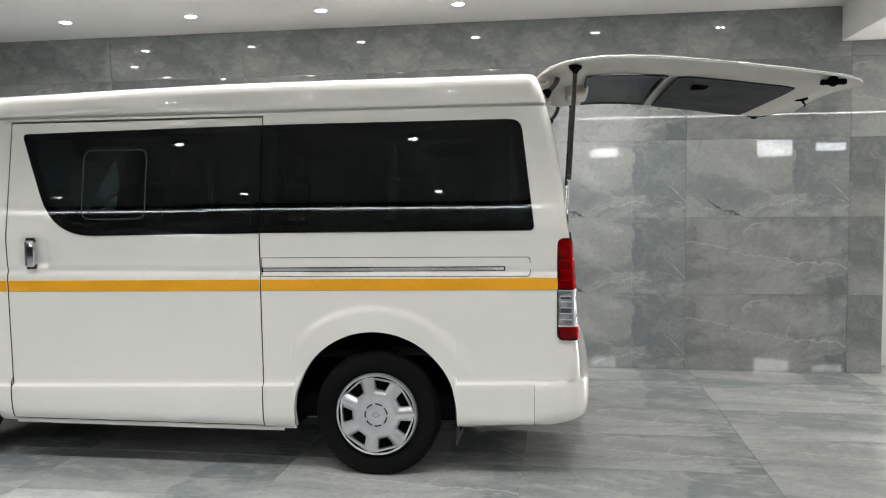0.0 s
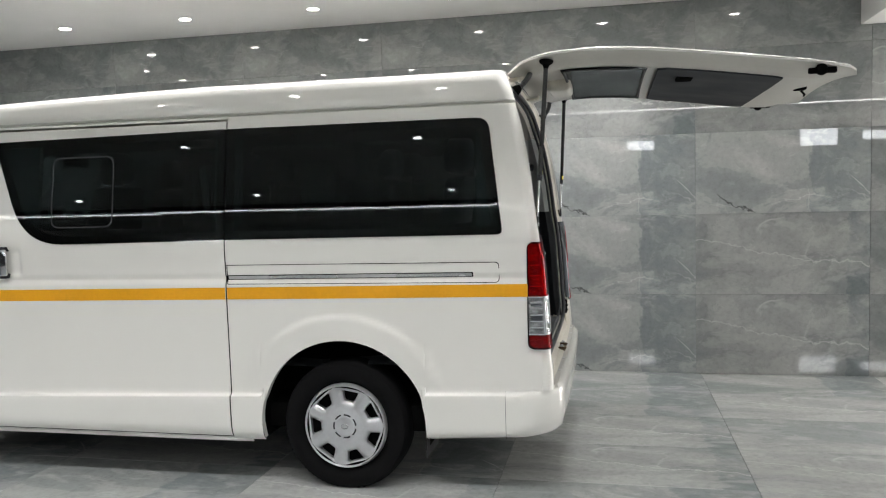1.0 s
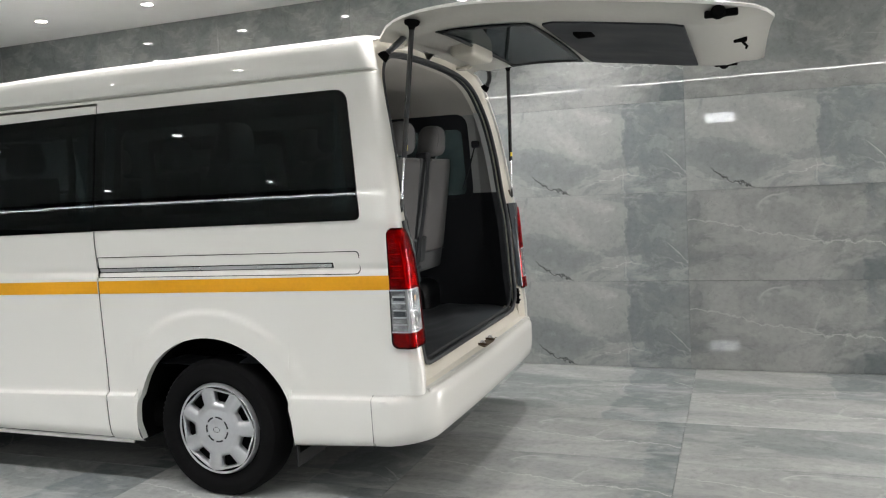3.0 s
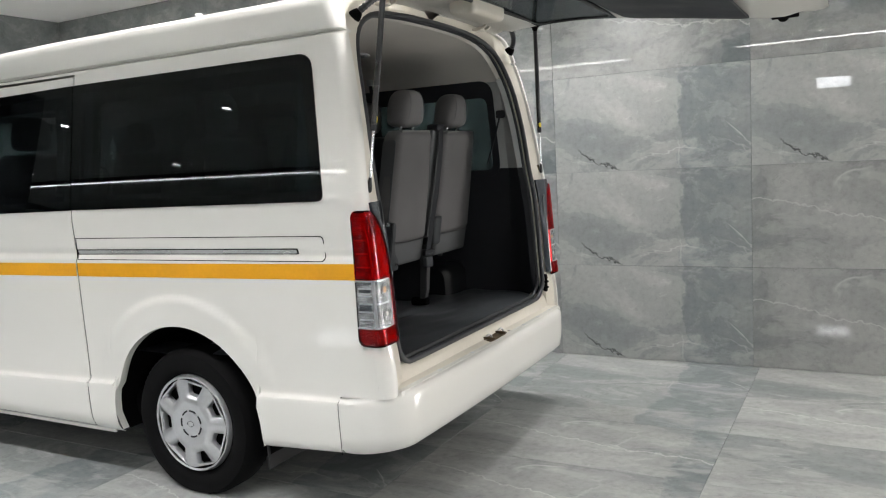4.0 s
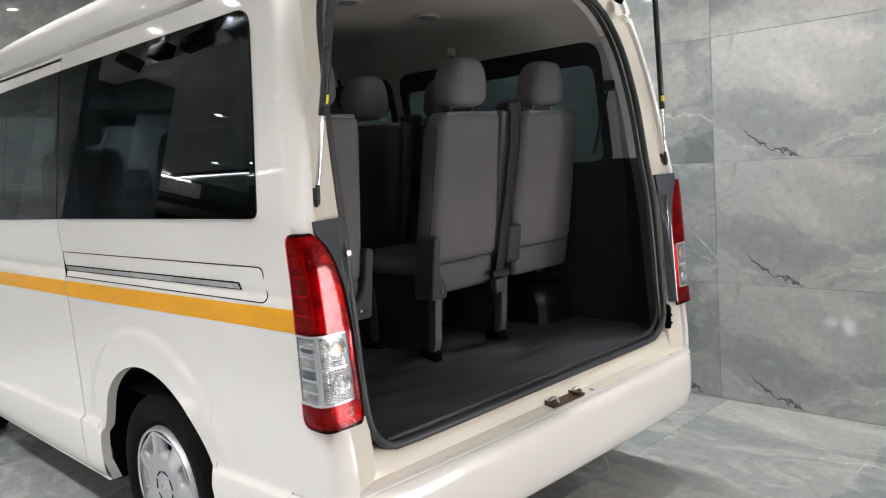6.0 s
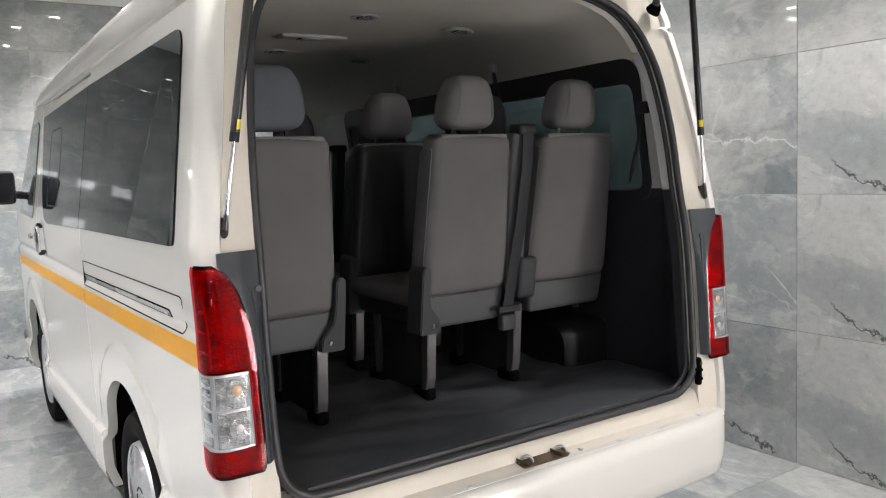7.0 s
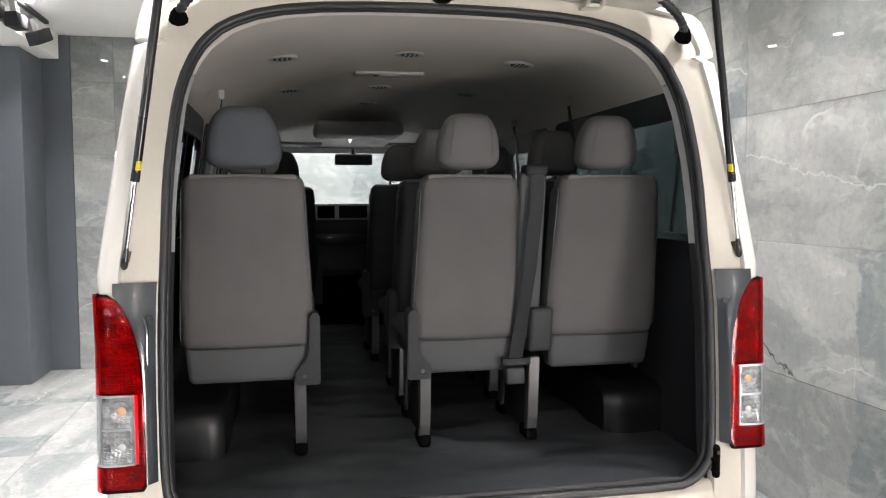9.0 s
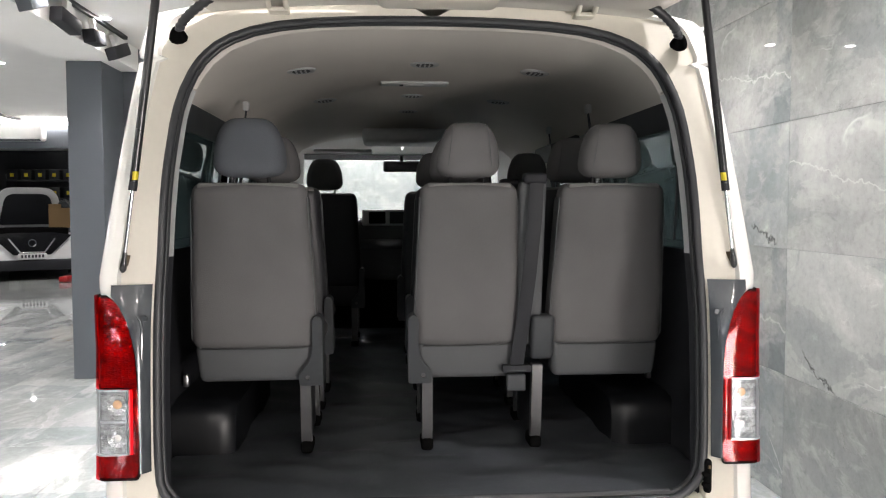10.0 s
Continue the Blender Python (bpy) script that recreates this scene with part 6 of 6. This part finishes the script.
part("sticker", box(-14.1, -14.094, -6.9, -6.78, 0.85, 0.95), M_YELLOW, stand, "yellow sticker")
jack = tagged(part("floor_jack", box(-13.2, -12.8, -6.5, -6.32, 0.0, 0.12, 0.03), M_RED, None, "small red floor jack"), category="jack")


def far_car():
    """Small white crossover, bonnet up; +x is forwards."""
    car = thing("car", "white crossover with its bonnet raised and a black grille", "car", m=pose(-14.9, -8.0, 0, 0, 0, 27))
    sec = [(1.75, 0.62, 0.30, 0.52), (1.68, 0.78, 0.24, 0.80), (1.5, 0.86, 0.22, 0.92), (1.0, 0.89, 0.22, 0.98), (0.6, 0.90, 0.22, 1.02), (0.3, 0.90, 0.22, 1.05), (-0.9, 0.90, 0.22, 1.06), (-2.0, 0.88, 0.24, 1.05), (-2.4, 0.80, 0.3, 0.95)]
    rows = []
    for x, w, z0, z1 in sec:
        ring_ = []
        for y, z in ((w * 0.8, z0), (w, z0 + 0.12), (w, (z0 + z1) / 2), (w * 0.97, z1 - 0.1), (w * 0.88, z1), (0, z1 + 0.02), (-w * 0.88, z1), (-w * 0.97, z1 - 0.1), (-w, (z0 + z1) / 2), (-w, z0 + 0.12), (-w * 0.8, z0)):
            ring_.append((x, y, z))
        rows.append(ring_)
    bm = sheet(rows)
    bm.faces.new([bm.verts.new(p) for p in rows[0]])
    cb_ = part("body", finish(bm), M_CARWHITE, car)
    cab = sheet([[(0.45, y, 1.05) for y in (-0.82, 0, 0.82)], [(-0.35, y, 1.55) for y in (-0.62, 0, 0.62)], [(-1.5, y, 1.56) for y in (-0.6, 0, 0.6)], [(-2.2, y, 1.05) for y in (-0.78, 0, 0.78)]])
    part("cabin_glass", thicken(finish(cab), 0.02), M_TINT, car)
    part("roof", box(-1.5, -0.35, -0.63, 0.63, 1.54, 1.59, 0.02), M_CARWHITE, car)
    hood = plate(rounded([(0.0, -0.70), (0.95, -0.55), (0.95, 0.55), (0.0, 0.70)], [0.08, 0.3, 0.3, 0.08], 6), lambda a, b, d: (a, b, d), -0.02, 0.02)
    h = part("bonnet", hood, M_CARWHITE, car, "raised white bonnet with a dark lining")
    h.matrix_basis = pose(0.6, 0, 1.04, 0, -64, 0)
    part("bonnet_lining", plate(rounded([(0.10, -0.54), (0.82, -0.42), (0.82, 0.42), (0.10, 0.54)], [0.06, 0.2, 0.2, 0.06], 6), lambda a, b, d: (a, b, d), -0.035, -0.022), M_BLACK, h, "black bonnet lining")
    part("engine_bay", box(0.55, 1.55, -0.7, 0.7, 0.9, 1.06, 0.03), M_UNDER, car)
    part("grille", plate(rounded([(-0.74, 0.92), (-0.4, 0.97), (0.4, 0.97), (0.74, 0.92), (0.34, 0.52), (-0.34, 0.52)], 0.03, 3), lambda a, b, d: (1.71 + d + (0.86 - b) * 0.12, a, b), 0, 0.05), M_FRIT, car, "black grille")
    part("grille_chrome", tube([(1.775, -0.42, 0.85), (1.80, -0.22, 0.57), (1.80, 0.22, 0.57), (1.775, 0.42, 0.85)], 0.02), M_CHROME, car)
    part("emblem", tube([(1.80, 0.07 * math.cos(a), 0.76 + 0.07 * math.sin(a)) for a in np.linspace(0, 2 * math.pi, 18, endpoint=False)], 0.014, 6, closed=True), M_CHROME, car, "round emblem")
    part("lower_lip", box(1.5, 1.80, -0.80, 0.80, 0.20, 0.42, 0.04), M_BLACK, car, "black lower bumper")
    for s in (-1, 1):
        part("headlight", plate(rounded([(s * 0.45, 0.80), (s * 0.80, 0.90), (s * 0.82, 0.80), (s * 0.5, 0.72)], 0.02, 3), lambda a, b, d: (1.66 + d - (abs(a) - 0.45) * 0.4, a, b), 0, 0.05), M_CLEAR, car)
        part("headlight_bowl", plate(rounded([(s * 0.45, 0.80), (s * 0.80, 0.90), (s * 0.82, 0.80), (s * 0.5, 0.72)], 0.02, 3), lambda a, b, d: (1.65 + d - (abs(a) - 0.45) * 0.4, a, b), 0, 0.01), M_REFL, car)
        for x in (1.05, -1.6):
            w = part("wheel", lathe([(0.2, -0.1), (0.31, -0.1), (0.33, -0.07), (0.33, 0.07), (0.31, 0.1), (0.2, 0.1)], 28, closed=True), M_TYRE, car)
            w.matrix_basis = pose(x, s * 0.80, 0.33)
            part("rim", lathe([(0.0005, 0.0), (0.2, -0.06), (0.205, 0.06), (0.0005, 0.05)], 20), M_HUB, w)
    pl = part("number_plate", box(1.80, 1.815, -0.26, 0.26, 0.44, 0.55, 0.004), M_WHITEPL, car, "white number plate")
    for k in range(7):
        part("plate_bar", box(1.8152, 1.8165, -0.21 + k * 0.063, -0.17 + k * 0.063, 0.465, 0.525), M_BARS, pl)
    return car


far_car()

# ---- tiles, each a piece of its own ----
def tile_mesh(name, w, h, t, flat, *mats):
    bm = box(-w / 2 + 0.001, w / 2 - 0.001, -h / 2 + 0.001, h / 2 - 0.001, -t, 0, 0.0012, 1)
    if not flat:
        for v in bm.verts:
            v.co = (v.co.x, -v.co.z, v.co.y)
    bmesh.ops.recalc_face_normals(bm, faces=bm.faces)
    me = bpy.data.meshes.new(name)
    bm.to_mesh(me)
    bm.free()
    for mat in mats:
        me.materials.append(mat)
    return me


def lay(me, m, parent):
    ob = new("tile", me)
    ob.parent = parent
    ob.matrix_basis = m
    return ob


def wall_print(k, r):
    """Which of the four prints lies in column k, row r of a wall; the top row and column 1 get the print dimmed for
    shade.
    """
    if r > 2:
        return (1, 3)[(k + r) % 2] if r == 3 else 3
    return {-1: 0, 0: 0 if r == 2 else 1, 1: 3}.get(k, (0, 2, 1)[(k + 2 * r) % 3])


tile_kinds = {}


def wall_tile(w, h, print_):
    """The mesh of a wall tile of that size and print; alike tiles share it."""
    key = (round(w, 3), round(h, 3), print_)
    if key not in tile_kinds:
        tile_kinds[key] = tile_mesh("wall_tile", w, h, 0.011, False, M_WALLTILE[print_])
    return tile_kinds[key]


X0 = 1.982
for r in range(5):
    hgt = TH if r < 4 else CEIL - 4 * TH
    for k in range(-5, 2):
        xa, xb = max(X0 + k * TW, WALL_X), min(X0 + (k + 1) * TW, 3.52)
        if xb - xa > 0.02:
            lay(wall_tile(xb - xa, hgt, wall_print(k, r)), pose((xa + xb) / 2, WALL_Y, r * TH + hgt / 2), wall_n)
    for k in range(4):
        ya, yb = max(WALL_Y - (k + 1) * TW, -2.272), WALL_Y - k * TW
        if yb - ya > 0.05:
            lay(wall_tile(yb - ya, hgt, wall_print(k + 2, r)), pose(WALL_X, (ya + yb) / 2, r * TH + hgt / 2, 0, 0, 90), wall_w)
floor_tile = tile_mesh("floor_tile", TW, TH, 0.006, True, M_FLOORTILE)
FX0, FY0 = 2.018, WALL_Y
rest_v, rest_f = [], []
for k in range(-16, 9):
    for r in range(0, 20):
        xa, ya = FX0 + k * TW, FY0 - (r + 1) * TH
        if xa > 12.1 or ya < -10.6:
            continue
        if -9 <= k <= 1 and r < 13:
            lay(floor_tile, pose(xa + TW / 2, ya + TH / 2, 0), floor_ob)
        else:
            n = len(rest_v)
            g = 0.001
            rest_v += [(xa + g, ya + g, -0.0002), (xa + TW - g, ya + g, -0.0002), (xa + TW - g, ya + TH - g, -0.0002), (xa + g, ya + TH - g, -0.0002)]
            rest_f.append((n, n + 1, n + 2, n + 3))
me = bpy.data.meshes.new("far_tiles")
me.from_pydata(rest_v, [], rest_f)
me.materials.append(M_FLOORFAR)
far_t = tagged(new("far_tiles", me), "far polished grey floor tiles", kind="stuff")
far_t.parent = floor_ob
